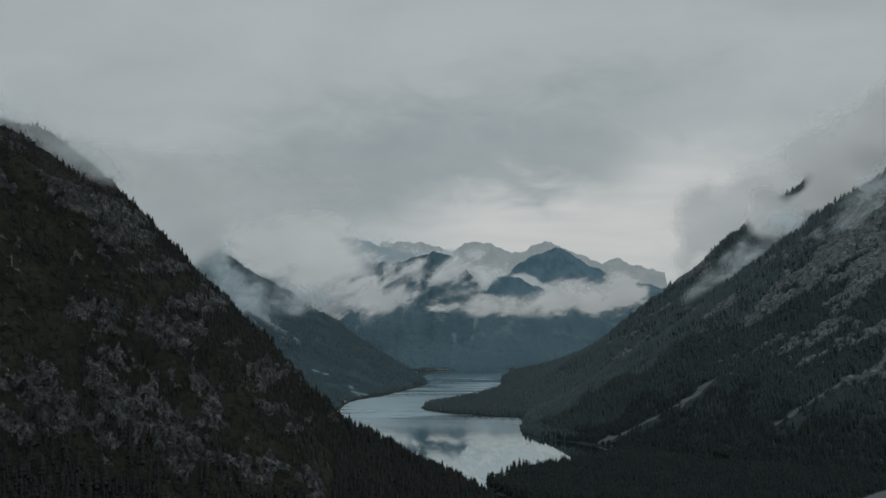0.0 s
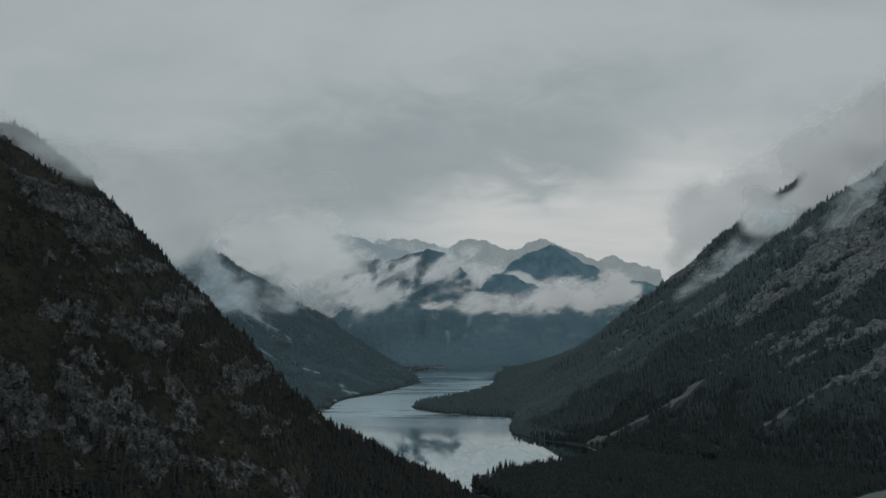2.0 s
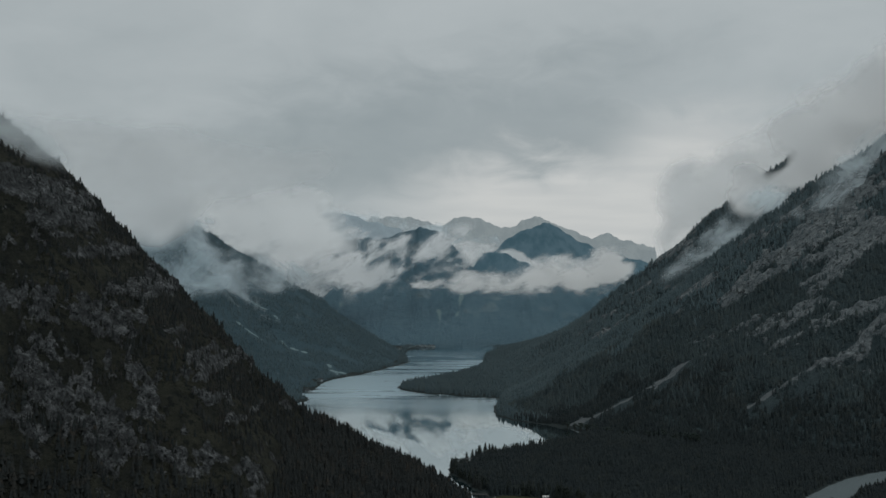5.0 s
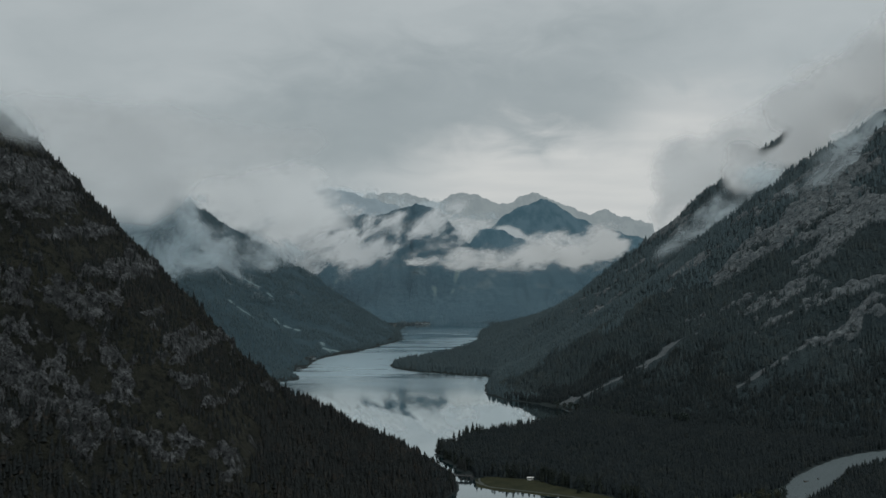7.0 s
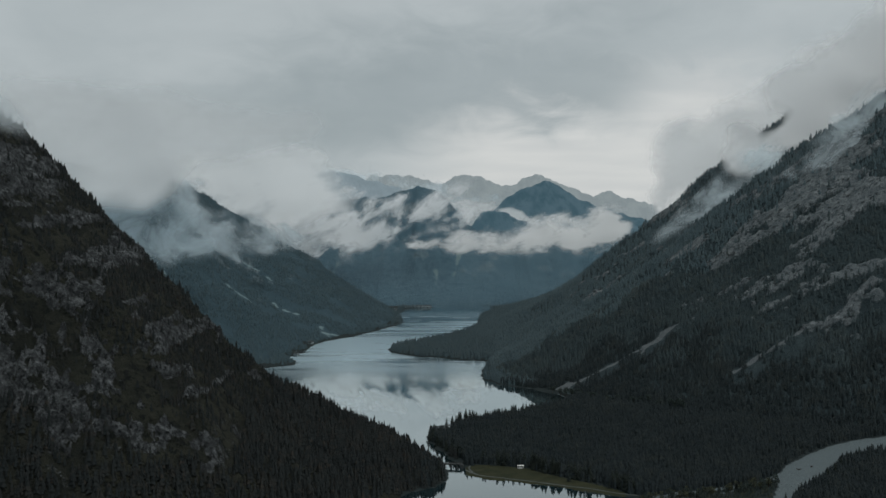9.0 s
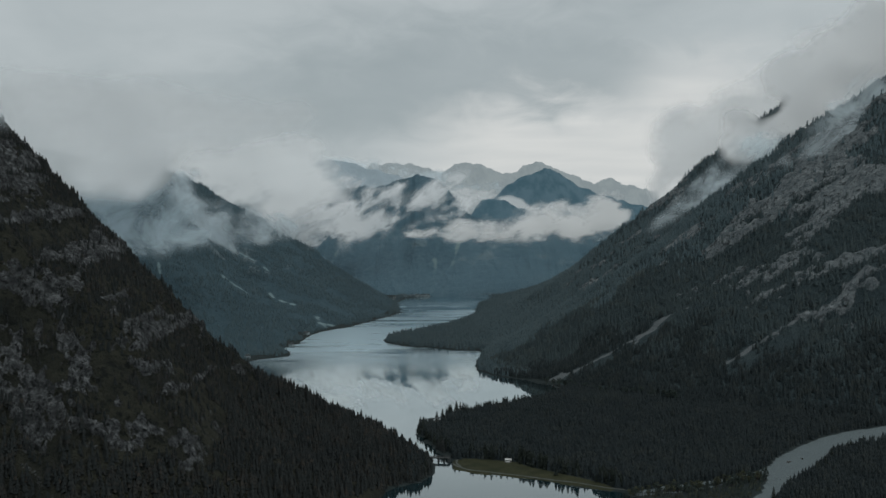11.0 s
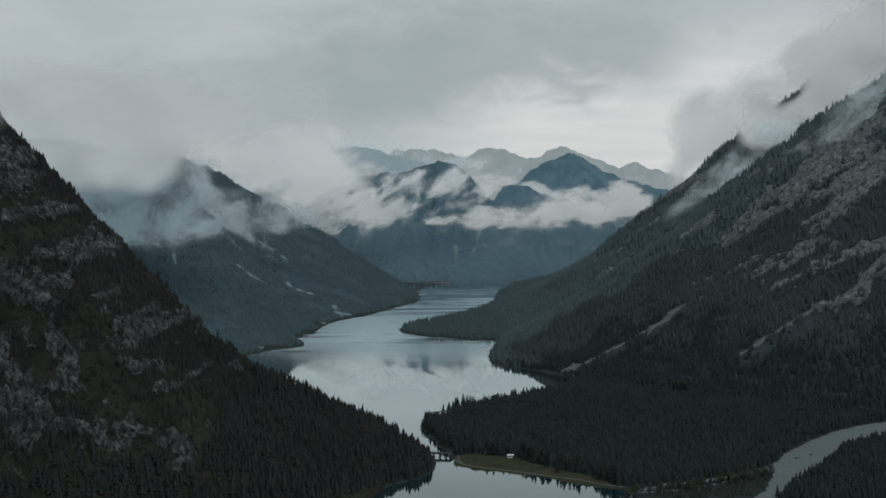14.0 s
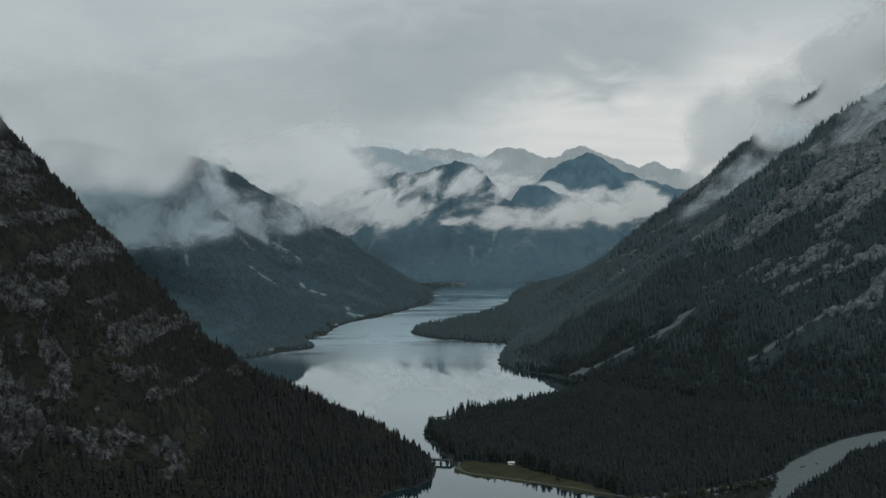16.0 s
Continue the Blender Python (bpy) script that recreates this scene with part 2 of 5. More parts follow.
def west_rock(x, y):
    """The craggy mountain beside the drone: its height, and how far it is bare rock."""
    X, Y = x / U, y / U
    X = X + 0.03 * fbm(x, y, 60, 2, 31)
    xs = np.array([-3.6, -2.6, -2.0, -1.74, -1.47, -1.2, -1.0, -0.7, -0.53, -0.36, -0.10, 0.16, 0.31, 0.40, 0.6])
    crest_y = np.interp(X, xs, [5.4, 5.2, 5.0, 5.0, 5.0, 4.95, 4.85, 4.70, 4.75, 5.0, 5.15, 5.15, 5.1, 5.0, 4.9])
    crest_z = np.interp(X, xs, [2.3, 2.0, 1.79, 1.72, 1.53, 1.265, 1.045, 0.815, 0.60, 0.395, 0.230, 0.128, 0.042, -0.02, -0.2])
    brow = np.interp(X, [-1.6, -1.2, -0.92, -0.65, -0.41, -0.1, 0.3], [4.12, 4.10, 4.06, 4.02, 3.92, 4.3, 4.9])
    fall = np.interp(X, [-1.6, -1.0, -0.65, -0.41, -0.1, 0.2], [1.1, 1.08, 0.92, 0.6, 0.28, 0.22])
    d = crest_y - Y
    top = np.maximum(crest_y - brow, 0)
    z = crest_z - 0.10 * np.clip(d, 0, top) - fall * np.maximum(d - top, 0) - 0.9 * np.maximum(-d, 0)
    z = z * U
    rough = soft(z, 15, 60)
    z = z + rough * (8 * crag(x + 0.5 * y, y * 0.8, 95, 3, 40) - 4)
    # the rock lies in bands that run down with the skyline, thickest in a few walls
    bend = 5 * fbm(x, z, 40, 3, 42)
    walls = z * 0
    for outcrop, wide in OUTCROPS:
        walls = np.maximum(walls, soft(wide * (1 + 0.8 * fbm(x, z, 22, 3, 44)) * U - line_distance(x, z + bend, np.array(outcrop) * U), -6, 6))
    band, along = z + 0.8 * x, x - 0.8 * z
    bare = 0.8 * fbm(band, along * 0.35, 22, 5, 43, 0.68) + 0.55 * fbm(band, along * 0.5, 8, 4, 45, 0.6) - 0.36 + 0.84 * walls + 0.12 * soft(-0.95 * U - x, 0, 0.25 * U)
    rocky = soft(bare, -0.05, 0.45) * rough * soft(-0.28 * U - x, 0, 35)
    rocky = rocky * soft(z - wood_line(x) + 8 * fbm(x, y, 25, 2, 46), -16, 2)
    step = np.abs(((band + 12 * fbm(along, band, 50, 4, 47)) / 13) % 1.0 - 0.5) * 2
    z = z + rocky * (3.0 + 5.0 * (soft(step, 0.35, 0.65) - 0.5) + 1.8 * crag(band, along * 0.5, 15, 4, 52) + 1.1 * crag(x * 1.2, y * 0.9, 6, 3, 55))
    z = z + (1 - rocky) * rough * (1.2 * fbm(x, y, 16, 3, 57))
    return z, rocky


def west_height(x, y):
    return west_rock(x, y)[0]


def east_foot(Y):
    return np.interp(Y, [4.4, 5.0, 5.5, 6.0, 6.5, 7.0, 7.3, 7.9, 8.5, 9.2, 10.15, 11.0, 11.8, 12.9, 14.1, 15.0],
                     [3.5, 3.15, 2.85, 2.10, 1.55, 1.22, 1.08, 0.80, 0.76, 0.86, 0.84, 0.72, 0.84, 0.93, 1.2, 1.6])


def east_rock(x, y):
    """The long wooded flank over the lake: its height, and how far it is bare rock."""
    X, Y = x / U, y / U
    Y = Y + 0.05 * fbm(x, y, 150, 2, 61)
    steep = np.interp(Y, [4.4, 5.5, 6.5, 7.3, 8.0, 8.4, 9.1, 9.6, 10.2, 10.9, 11.5, 12.5, 14.2], [0.3, 0.40, 0.50, 0.54, 0.64, 0.665, 0.46, 0.60, 0.725, 0.50, 0.42, 0.33, 0.28])
    run = X - east_foot(Y)
    z = steep * run * (0.86 + 0.14 * np.clip(run, 0, 2) / 1.5)
    z = np.where(run < 0, run * 0.3, z) * U - 1.5
    rough = soft(z, 12, 90)
    z = z + rough * (16 * crag(x + 0.35 * y, y * 1.3, 170, 3, 63) - 6)
    high = np.interp(x / U, [1.2, 1.8, 2.3, 3.2], [-0.55, -0.42, -0.28, -0.08])
    bare = 0.8 * fbm(x * 0.35, y * 1.25 + 0.25 * x, 55, 5, 66, 0.6) + 0.3 * fbm(x, y, 16, 3, 67) + high
    U1, V1 = X + 0.05 * fbm(x, y, 45, 3, 74), Y + 0.04 * fbm(x, y, 45, 3, 76)
    for sign, marks in ((0.75, EAST_WALLS), (-0.95, EAST_RIBS)):
        bare = bare + sign * np.clip(sum(w * np.exp(-((U1 - a) / c) ** 2 - ((V1 - b) / d) ** 2) for a, b, c, d, w in marks), 0, 1.1)
    rocky = soft(bare, 0.0, 0.34) * soft(z, 70, 105)
    z = z + rocky * (3 + 4 * crag(x * 0.35, y * 1.1 + 0.2 * x, 60, 4, 70) + 4.0 * crag(x * 0.7, y * 1.2, 24, 4, 69) + 2.2 * crag(x, y, 10, 2, 71))
    return z, rocky


def east_height(x, y):
    return east_rock(x, y)[0]


def crest_hill(x, y, xs, ys, zs, feet, back, bend, seed, relief, gully=0.6):
    """A mountain whose crest runs across the valley and whose front falls to a foot line."""
    X, Y = x / U, y / U
    yc, zc, yf = np.interp(X, xs, ys), np.interp(X, xs, zs), np.interp(X, *feet)
    f = np.clip((yc - Y) / np.maximum(yc - yf, 0.05), 0, 1.2)
    z = np.where(Y < yc, zc * (np.maximum(1 - f, 0) ** bend) - 0.3 * np.maximum(f - 1, 0), zc - back * (Y - yc)) * U
    rough = soft(z, 10, 80)
    return z - 2.0 + rough * relief * (crag(x, y * gully, 26 * relief ** 0.6, 4, seed) - 0.35)


def spur_height(x, y):
    return crest_hill(x, y, [-3.4, -3.0, -2.38, -2.17, -1.90, -1.68, -1.46, -1.03, -0.8], [10.9, 10.8, 10.6, 10.6, 10.6, 10.5, 10.4, 10.2, 10.0],
                      [1.75, 1.65, 1.42, 1.24, 0.99, 0.75, 0.58, 0.24, -0.04], ([-3.4, -1.3, -1.05, -0.85, -0.7], [7.3, 7.75, 8.3, 9.1, 9.7]), 0.7, 1.15, 80, 14)


def shoulder_height(x, y):
    return crest_hill(x, y, [-4, -3.22, -2.60, -2.20, -1.86, -1.52, -1.18, -0.84, -0.50, -0.23, -0.05], [13.6, 13.4, 13.2, 13.2, 13.2, 13.2, 13.2, 13.2, 13.2, 13.25, 13.3],
                      [1.75, 1.72, 1.55, 1.29, 1.12, 0.92, 0.72, 0.49, 0.29, 0.12, 0.0], ([-4, -1.5, -0.75, -0.6, -0.28, -0.1, 0.03], [9.5, 9.7, 10.0, 10.35, 11.1, 11.7, 12.3]), 0.7, 1.1, 90, 16)


def land_height(x, y):
    z = np.maximum(floor_height(x, y), west_height(x, y))
    z = np.maximum(z, east_height(x, y))
    z = np.maximum(z, spur_height(x, y))
    return np.maximum(z, shoulder_height(x, y))


# ---- mesh makers ----


def mesh_of(name, verts, tris, material, shade_smooth=True, layers=None):
    verts, tris = np.ascontiguousarray(verts, np.float32), np.ascontiguousarray(tris, np.int32)
    me = bpy.data.meshes.new(name)
    me.vertices.add(len(verts))
    me.vertices.foreach_set("co", verts.ravel())
    n = tris.shape[1]
    me.loops.add(tris.size)
    me.loops.foreach_set("vertex_index", tris.ravel())
    me.polygons.add(len(tris))
    me.polygons.foreach_set("loop_start", np.arange(0, tris.size, n, dtype=np.int32))
    me.polygons.foreach_set("use_smooth", np.full(len(tris), shade_smooth))
    for key, values in (layers or {}).items():
        me.attributes.new(key, "FLOAT", "POINT").data.foreach_set("value", np.ascontiguousarray(values, np.float32).ravel())
    me.materials.append(material)
    me.update(calc_edges=True)
    return me


def grid_faces(nx, ny):
    a = (np.arange(ny - 1)[:, None] * nx + np.arange(nx - 1)[None, :]).ravel()
    return np.stack([a, a + 1, a + nx + 1, a + nx], 1)


def heightfield(name, xs, ys, height, material, layers=None, smooth=True):
    X, Y = np.meshgrid(np.asarray(xs), np.asarray(ys))
    Z = height(X, Y)
    extra = {k: f(X, Y, Z) for k, f in (layers or {}).items()}
    return new(name, mesh_of(name, np.stack([X, Y, Z], -1).reshape(-1, 3), grid_faces(len(xs), len(ys)), material, smooth, extra))


# ---- materials ----


def surface(name):
    m = bpy.data.materials.new(name)
    m.use_nodes = True
    q = Nodes(m.node_tree)
    return m, q


def finish(q, colour, rough=0.9, bump=None, strength=0.5, size=1.0, spec=0.2):
    ins = {"Base Color": colour, "Roughness": rough, "Specular IOR Level": spec}
    if bump is not None:
        ins["Normal"] = q.n("ShaderNodeBump", {"Height": bump, "Strength": strength, "Distance": size}).outputs[0]
    b = q.n("ShaderNodeBsdfPrincipled", ins)
    q.n("ShaderNodeOutputMaterial", {0: b.outputs[0]})
    return b


def where(q):
    return q.n("ShaderNodeNewGeometry").outputs["Position"]


def crag_material(name, rock_a, rock_b, green_a, green_b, scrub, grain, relief=0.9, flow=(0.18, 0.14, 0.14), tuft=0.45, debris=0.2):
    """Broken limestone among turf and dark scrub, by 'rocky'; 'scree' lays bare debris over it. flow: the grain of the rock."""
    m, q = surface(name)
    p = where(q)
    big, mid, fine = q.noise(p, 0.018 * grain, 5), q.noise(p, 0.09 * grain, 8, 0.68, 0.1), q.noise(p, 0.6 * grain, 7, 0.7)
    streak = q.noise(q.vec(p, flow), grain, 8, 0.68, 0.2)
    lump = q.noise(p, 0.15 * grain, 8, 0.7, 0.15)
    shade = q.math("ADD", q.math("MULTIPLY", streak, 0.45), q.math("ADD", q.math("MULTIPLY", fine, 0.2), q.math("MULTIPLY", lump, 0.35)))
    rock = q.mix(q.ramp(shade, 0.43, 0.66), rock_a, rock_b)
    dull = q.mix(0.55, rock, rock_a)
    rock = q.mix(q.ramp(q.noise(p, 0.04 * grain, 5, 0.6, 0.3), 0.42, 0.60), dull, rock)
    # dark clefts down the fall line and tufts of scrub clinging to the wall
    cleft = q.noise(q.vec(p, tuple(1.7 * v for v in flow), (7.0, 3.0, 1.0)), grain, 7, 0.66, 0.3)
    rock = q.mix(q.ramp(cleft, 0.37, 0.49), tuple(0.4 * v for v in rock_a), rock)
    rock = q.mix(q.math("MULTIPLY", q.ramp(q.noise(p, 0.24 * grain, 6, 0.7), 0.53, 0.60), tuft), rock, scrub)
    green = q.mix(q.ramp(q.math("ADD", q.math("MULTIPLY", mid, 0.5), q.math("MULTIPLY", big, 0.5)), 0.4, 0.6), green_a, green_b)
    green = q.mix(q.ramp(q.noise(p, 0.16 * grain, 7, 0.66), 0.52, 0.60), green, scrub)
    s = q.n("ShaderNodeAttribute", attribute_name="rocky").outputs["Fac"]
    s = q.math("ADD", s, q.math("MULTIPLY", q.math("SUBTRACT", mid, 0.5), 2.0))
    s = q.math("ADD", s, q.math("MULTIPLY", q.math("SUBTRACT", fine, 0.5), 1.0))
    col = q.mix(q.ramp(s, 0.34, 0.70), green, rock)
    bare = q.n("ShaderNodeAttribute", attribute_name="scree").outputs["Fac"]
    tone = (rock_b[0] / rock_b[1]) ** 1.6
    stones = q.mix(fine, (0.57 * debris * tone, 0.57 * debris, 0.60 * debris), (debris * tone, debris, 1.05 * debris))
    col = q.mix(q.ramp(q.math("ADD", bare, q.math("MULTIPLY", q.math("SUBTRACT", fine, 0.5), 0.9)), 0.35, 0.65), col, stones)
    form = q.math("ADD", q.math("MULTIPLY", streak, 1.2), q.math("ADD", q.math("MULTIPLY", fine, 0.3), lump))
    finish(q, col, 0.95, form, relief, 5.0 / grain, 0.1)
    return m


def forest_material(name, dark, light, tint, share):
    m, q = surface(name)
    isl = q.n("ShaderNodeNewGeometry").outputs["Random Per Island"]
    fine = q.noise(where(q), 1.2, 3)
    stand = q.noise(where(q), 0.022, 4, 0.6)
    col = q.mix(q.math("ADD", q.math("MULTIPLY", isl, 0.24), q.math("ADD", q.math("MULTIPLY", fine, 0.1), q.ramp(stand, 0.36, 0.64, 0.0, 0.65))), dark, light)
    mixed = q.ramp(q.math("ADD", q.noise(where(q), 0.045, 4, 0.6), q.math("MULTIPLY", q.math("SUBTRACT", isl, 0.5), 0.22)), 0.52, 0.66, 0.0, 0.55)
    col = q.mix(mixed, col, tint)
    col = q.mix(q.math("GREATER_THAN", isl, 1 - share), col, tint)
    finish(q, col, 0.85, None, spec=0.15)
    return m


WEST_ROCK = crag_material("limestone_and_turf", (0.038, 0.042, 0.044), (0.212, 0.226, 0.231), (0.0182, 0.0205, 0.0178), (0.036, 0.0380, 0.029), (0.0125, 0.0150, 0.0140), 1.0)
# Flank across the lake: colours lifted paler and bluer, as painted haze.
EAST_ROCK = crag_material("limestone_and_wood_hazed", (0.092, 0.109, 0.116), (0.234, 0.252, 0.256), (0.031, 0.045, 0.050), (0.040, 0.056, 0.060), (0.027, 0.040, 0.044), 0.65, 0.55, (0.12, 0.20, 0.12), 0.5, 0.155)
# Far slopes: rock and wood colours carry painted blue haze, more with distance.
MID_ROCK = crag_material("hazed_wooded_slope", (0.074, 0.104, 0.119), (0.150, 0.185, 0.199), (0.039, 0.067, 0.082), (0.046, 0.076, 0.091), (0.035, 0.062, 0.077), 0.45, 0.4, (0.22, 0.08, 0.08), 0.45, 0.26)
FAR_ROCK = crag_material("hazed_far_slope", (0.105, 0.160, 0.188), (0.215, 0.270, 0.292), (0.064, 0.117, 0.149), (0.078, 0.134, 0.166), (0.055, 0.104, 0.136), 0.45, 0.7, (0.24, 0.08, 0.08), 0.45, 0.26)
SPRUCE = forest_material("spruce_green", (0.0130, 0.0192, 0.0214), (0.0182, 0.0253, 0.0272), (0.028, 0.034, 0.031), 0.012)
SPRUCE_WEST = forest_material("spruce_steep_green", (0.0125, 0.0162, 0.0170), (0.0185, 0.0222, 0.0218), (0.0275, 0.0255, 0.0215), 0.04)
SCRUB = forest_material("thicket_olive", (0.021, 0.032, 0.031), (0.038, 0.050, 0.045), (0.060, 0.064, 0.044), 0.14)
# Woods farther off are paler and bluer: aerial haze painted into their colour.
SPRUCE_EAST = forest_material("spruce_slope_hazed", (0.032, 0.048, 0.053), (0.043, 0.060, 0.063), (0.052, 0.062, 0.059), 0.012)
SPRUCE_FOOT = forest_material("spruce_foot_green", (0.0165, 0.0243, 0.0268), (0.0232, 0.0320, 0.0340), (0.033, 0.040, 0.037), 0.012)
SPRUCE_MID = forest_material("spruce_mid_hazed", (0.048, 0.073, 0.083), (0.058, 0.084, 0.092), (0.066, 0.086, 0.088), 0.012)
SPRUCE_FAR = forest_material("spruce_far_hazed", (0.051, 0.081, 0.094), (0.058, 0.089, 0.101), (0.063, 0.090, 0.098), 0.02)


def ground_material():
    m, q = surface("valley_floor")
    p = where(q)
    mid, fine = q.noise(p, 0.08, 5), q.noise(p, 0.7, 5, 0.65)
    wood = q.mix(mid, (0.013, 0.019, 0.020), (0.025, 0.033, 0.033))
    meadow = q.mix(q.ramp(q.math("ADD", q.math("MULTIPLY", mid, 0.6), q.math("MULTIPLY", fine, 0.4)), 0.35, 0.65), (0.021, 0.025, 0.014), (0.038, 0.040, 0.022))
    gravel = q.mix(q.ramp(fine, 0.3, 0.7), (0.074, 0.093, 0.100), (0.120, 0.145, 0.152))
    a = q.n("ShaderNodeAttribute", attribute_name="meadow").outputs["Fac"]
    b = q.n("ShaderNodeAttribute", attribute_name="gravel").outputs["Fac"]
    col = q.mix(q.ramp(a, 0.35, 0.65), wood, meadow)
    wob = q.math("MULTIPLY", q.math("SUBTRACT", fine, 0.5), 0.5)
    col = q.mix(q.ramp(q.math("ADD", b, wob), 0.4, 0.6), col, gravel)
    finish(q, col, 0.95, fine, 0.6, 0.6, 0.1)
    return m


def water_material():
    m, q = surface("lake_water")
    p = where(q)
    y = q.n("ShaderNodeSeparateXYZ", {0: p}).outputs[1]
    broad = q.noise(q.vec(p, (0.0016, 0.0036, 1.0), (3.0, 0.0, 0.0)), 1.0, 4, 0.5, 0.8)
    streak = q.noise(q.vec(p, (0.0030, 0.016, 1.0)), 1.0, 6, 0.6, 1.2)
    # breezes roughen the open middle; the near water and the sheltered far end lie still
    open_water = q.math("MULTIPLY", q.ramp(y, 7.3 * U, 8.9 * U), q.ramp(y, 14.4 * U, 12.6 * U, 0.35, 1.0))
    breeze = q.ramp(q.math("ADD", q.math("MULTIPLY", broad, 0.45), q.math("MULTIPLY", streak, 0.55)), 0.34, 0.53)
    ripple = q.math("MULTIPLY", breeze, open_water)
    fine = q.noise(q.vec(p, (0.16, 0.05, 1.0)), 1.0, 4, 0.6)
    wave = q.n("ShaderNodeBump", {"Height": fine, "Strength": 0.005, "Distance": 0.5}).outputs[0]
    rough = q.math("ADD", 0.02, q.math("MULTIPLY", ripple, 0.27))
    gloss = q.n("ShaderNodeBsdfAnisotropic", {"Color": q.mix(ripple, (0.86, 0.92, 0.93), (0.74, 0.88, 0.94)), "Roughness": rough, "Normal": wave})
    deep = q.n("ShaderNodeBsdfDiffuse", {"Color": (0.007, 0.021, 0.026, 1)})
    fres = q.n("ShaderNodeFresnel", {"IOR": 1.5}).outputs[0]
    calm = q.ramp(ripple, 0.0, 1.0, 1.0, 0.90)
    both = q.n("ShaderNodeMixShader", {0: q.math("MULTIPLY", calm, q.ramp(fres, 0.12, 0.46, 0.24, 0.95)), 1: deep.outputs[0], 2: gloss.outputs[0]})
    q.n("ShaderNodeOutputMaterial", {0: both.outputs[0]})
    return m


# ---- valley floor and lake ----
def spans(*pieces):
    """Coordinates with a spacing of their own in each stretch."""
    out = []
    for a, b, step in pieces:
        out.append(np.arange(a * U, b * U - step * 0.5, step))
    return np.concatenate(out + [[pieces[-1][1] * U]])


ground = heightfield("ground", spans((-22, -4, 250), (-4, -1.5, 30), (-1.5, 1.5, 4), (1.5, 3.3, 6), (3.3, 6, 40), (6, 22, 250)), spans((-10, 2, 250), (2, 4.3, 25), (4.3, 7.5, 4), (7.5, 14.8, 7), (14.8, 26, 80)),
                     floor_height, ground_material(),
                     {"meadow": lambda x, y, z: soft(inside_distance(x / U, y / U, MEADOW), -0.01, 0.01),
                      "gravel": lambda x, y, z: np.maximum(np.maximum(np.maximum(soft(inside_distance(x / U + 0.015 * fbm(x, y, 40, 3, 3), y / U, GRAVEL), -0.01, 0.012), soft(0.016 - line_distance(x / U, y / U + 0.015 * fbm(x, y, 30, 3, 4), GRAVEL_ARM), -0.008, 0.008)), 0.5 * soft(0.7 - z, 0, 0.2)),
                                                           soft(0.012 - line_distance(x / U + 0.01 * fbm(x, y, 30, 2, 4), y / U, [(1.2, 4.42), (1.36, 4.445), (1.555, 4.553), (1.75, 4.70), (1.85, 4.72)]), 0, 0.008))})
tagged(ground, "flat wooded valley floor with meadow and pale gravel river bed", "ground", kind="structure")

water = new("water", mesh_of("water", [(-4 * U, 1 * U, 0), (4 * U, 1 * U, 0), (4 * U, 14.6 * U, 0), (-4 * U, 14.6 * U, 0)], [(0, 1, 2, 3)], water_material()))
tagged(water, "calm grey-blue mountain lake reflecting the overcast sky", "lake", kind="structure")


def screes(x, y, z):
    best = np.zeros(x.shape)
    for line, width in SCREES:
        best = np.maximum(best, soft(width * (1.0 + 1.0 * fbm(x, y, 20, 4, 7)) - line_distance(x / U + 0.012 * fbm(x, y, 30, 2, 9), y / U + 0.012 * fbm(x, y, 30, 2, 11), line), -0.014, 0.014))
    return best


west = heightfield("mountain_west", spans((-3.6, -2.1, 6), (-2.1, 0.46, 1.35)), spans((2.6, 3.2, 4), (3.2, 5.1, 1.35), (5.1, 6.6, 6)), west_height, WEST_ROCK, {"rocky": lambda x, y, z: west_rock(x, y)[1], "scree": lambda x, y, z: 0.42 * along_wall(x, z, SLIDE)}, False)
tagged(west, "steep limestone mountain with turf ledges and spruces", "mountain", kind="structure")
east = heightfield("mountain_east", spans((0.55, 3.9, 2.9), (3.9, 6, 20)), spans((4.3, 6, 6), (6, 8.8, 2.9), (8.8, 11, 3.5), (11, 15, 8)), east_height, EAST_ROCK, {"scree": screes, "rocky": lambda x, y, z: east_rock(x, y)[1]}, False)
tagged(east, "long wooded mountain flank with grey rock walls and scree gullies", "mountain", kind="structure")
STREAKS = [([(-1.02, 11.02), (-1.1, 11.06), (-1.2, 11.12), (-1.37, 11.27)], 0.02), ([(-1.40, 11.84), (-1.62, 11.96), (-1.84, 12.12), (-2.1, 12.4)], 0.022), ([(-0.65, 10.5), (-0.70, 10.62), (-0.755, 10.80)], 0.03), ([(-0.40, 10.72), (-0.48, 10.65), (-0.56, 10.62), (-0.66, 10.58)], 0.05)]
SPUR_STREAKS = [([(-1.91, 9.36), (-2.0, 9.6)], 0.016), ([(-1.297, 10.02), (-1.40, 10.02), (-1.55, 10.0)], 0.018)]


def streaks(lines, seed):
    return lambda x, y, z: np.clip(sum((soft(w * (1 + 0.6 * fbm(x, y, 22, 2, seed)) - line_distance(x / U, y / U, s), -0.03, 0.025) for s, w in lines), z * 0), 0, 1) * (0.62 + 0.5 * fbm(x, y, 18, 3, seed + 1))


def patches(seed, low):
    return lambda x, y, z: soft(fbm(x * 0.6, y * 0.6, 60, 4, seed), low, low + 0.3) * soft(z, 50, 120) * 0.8


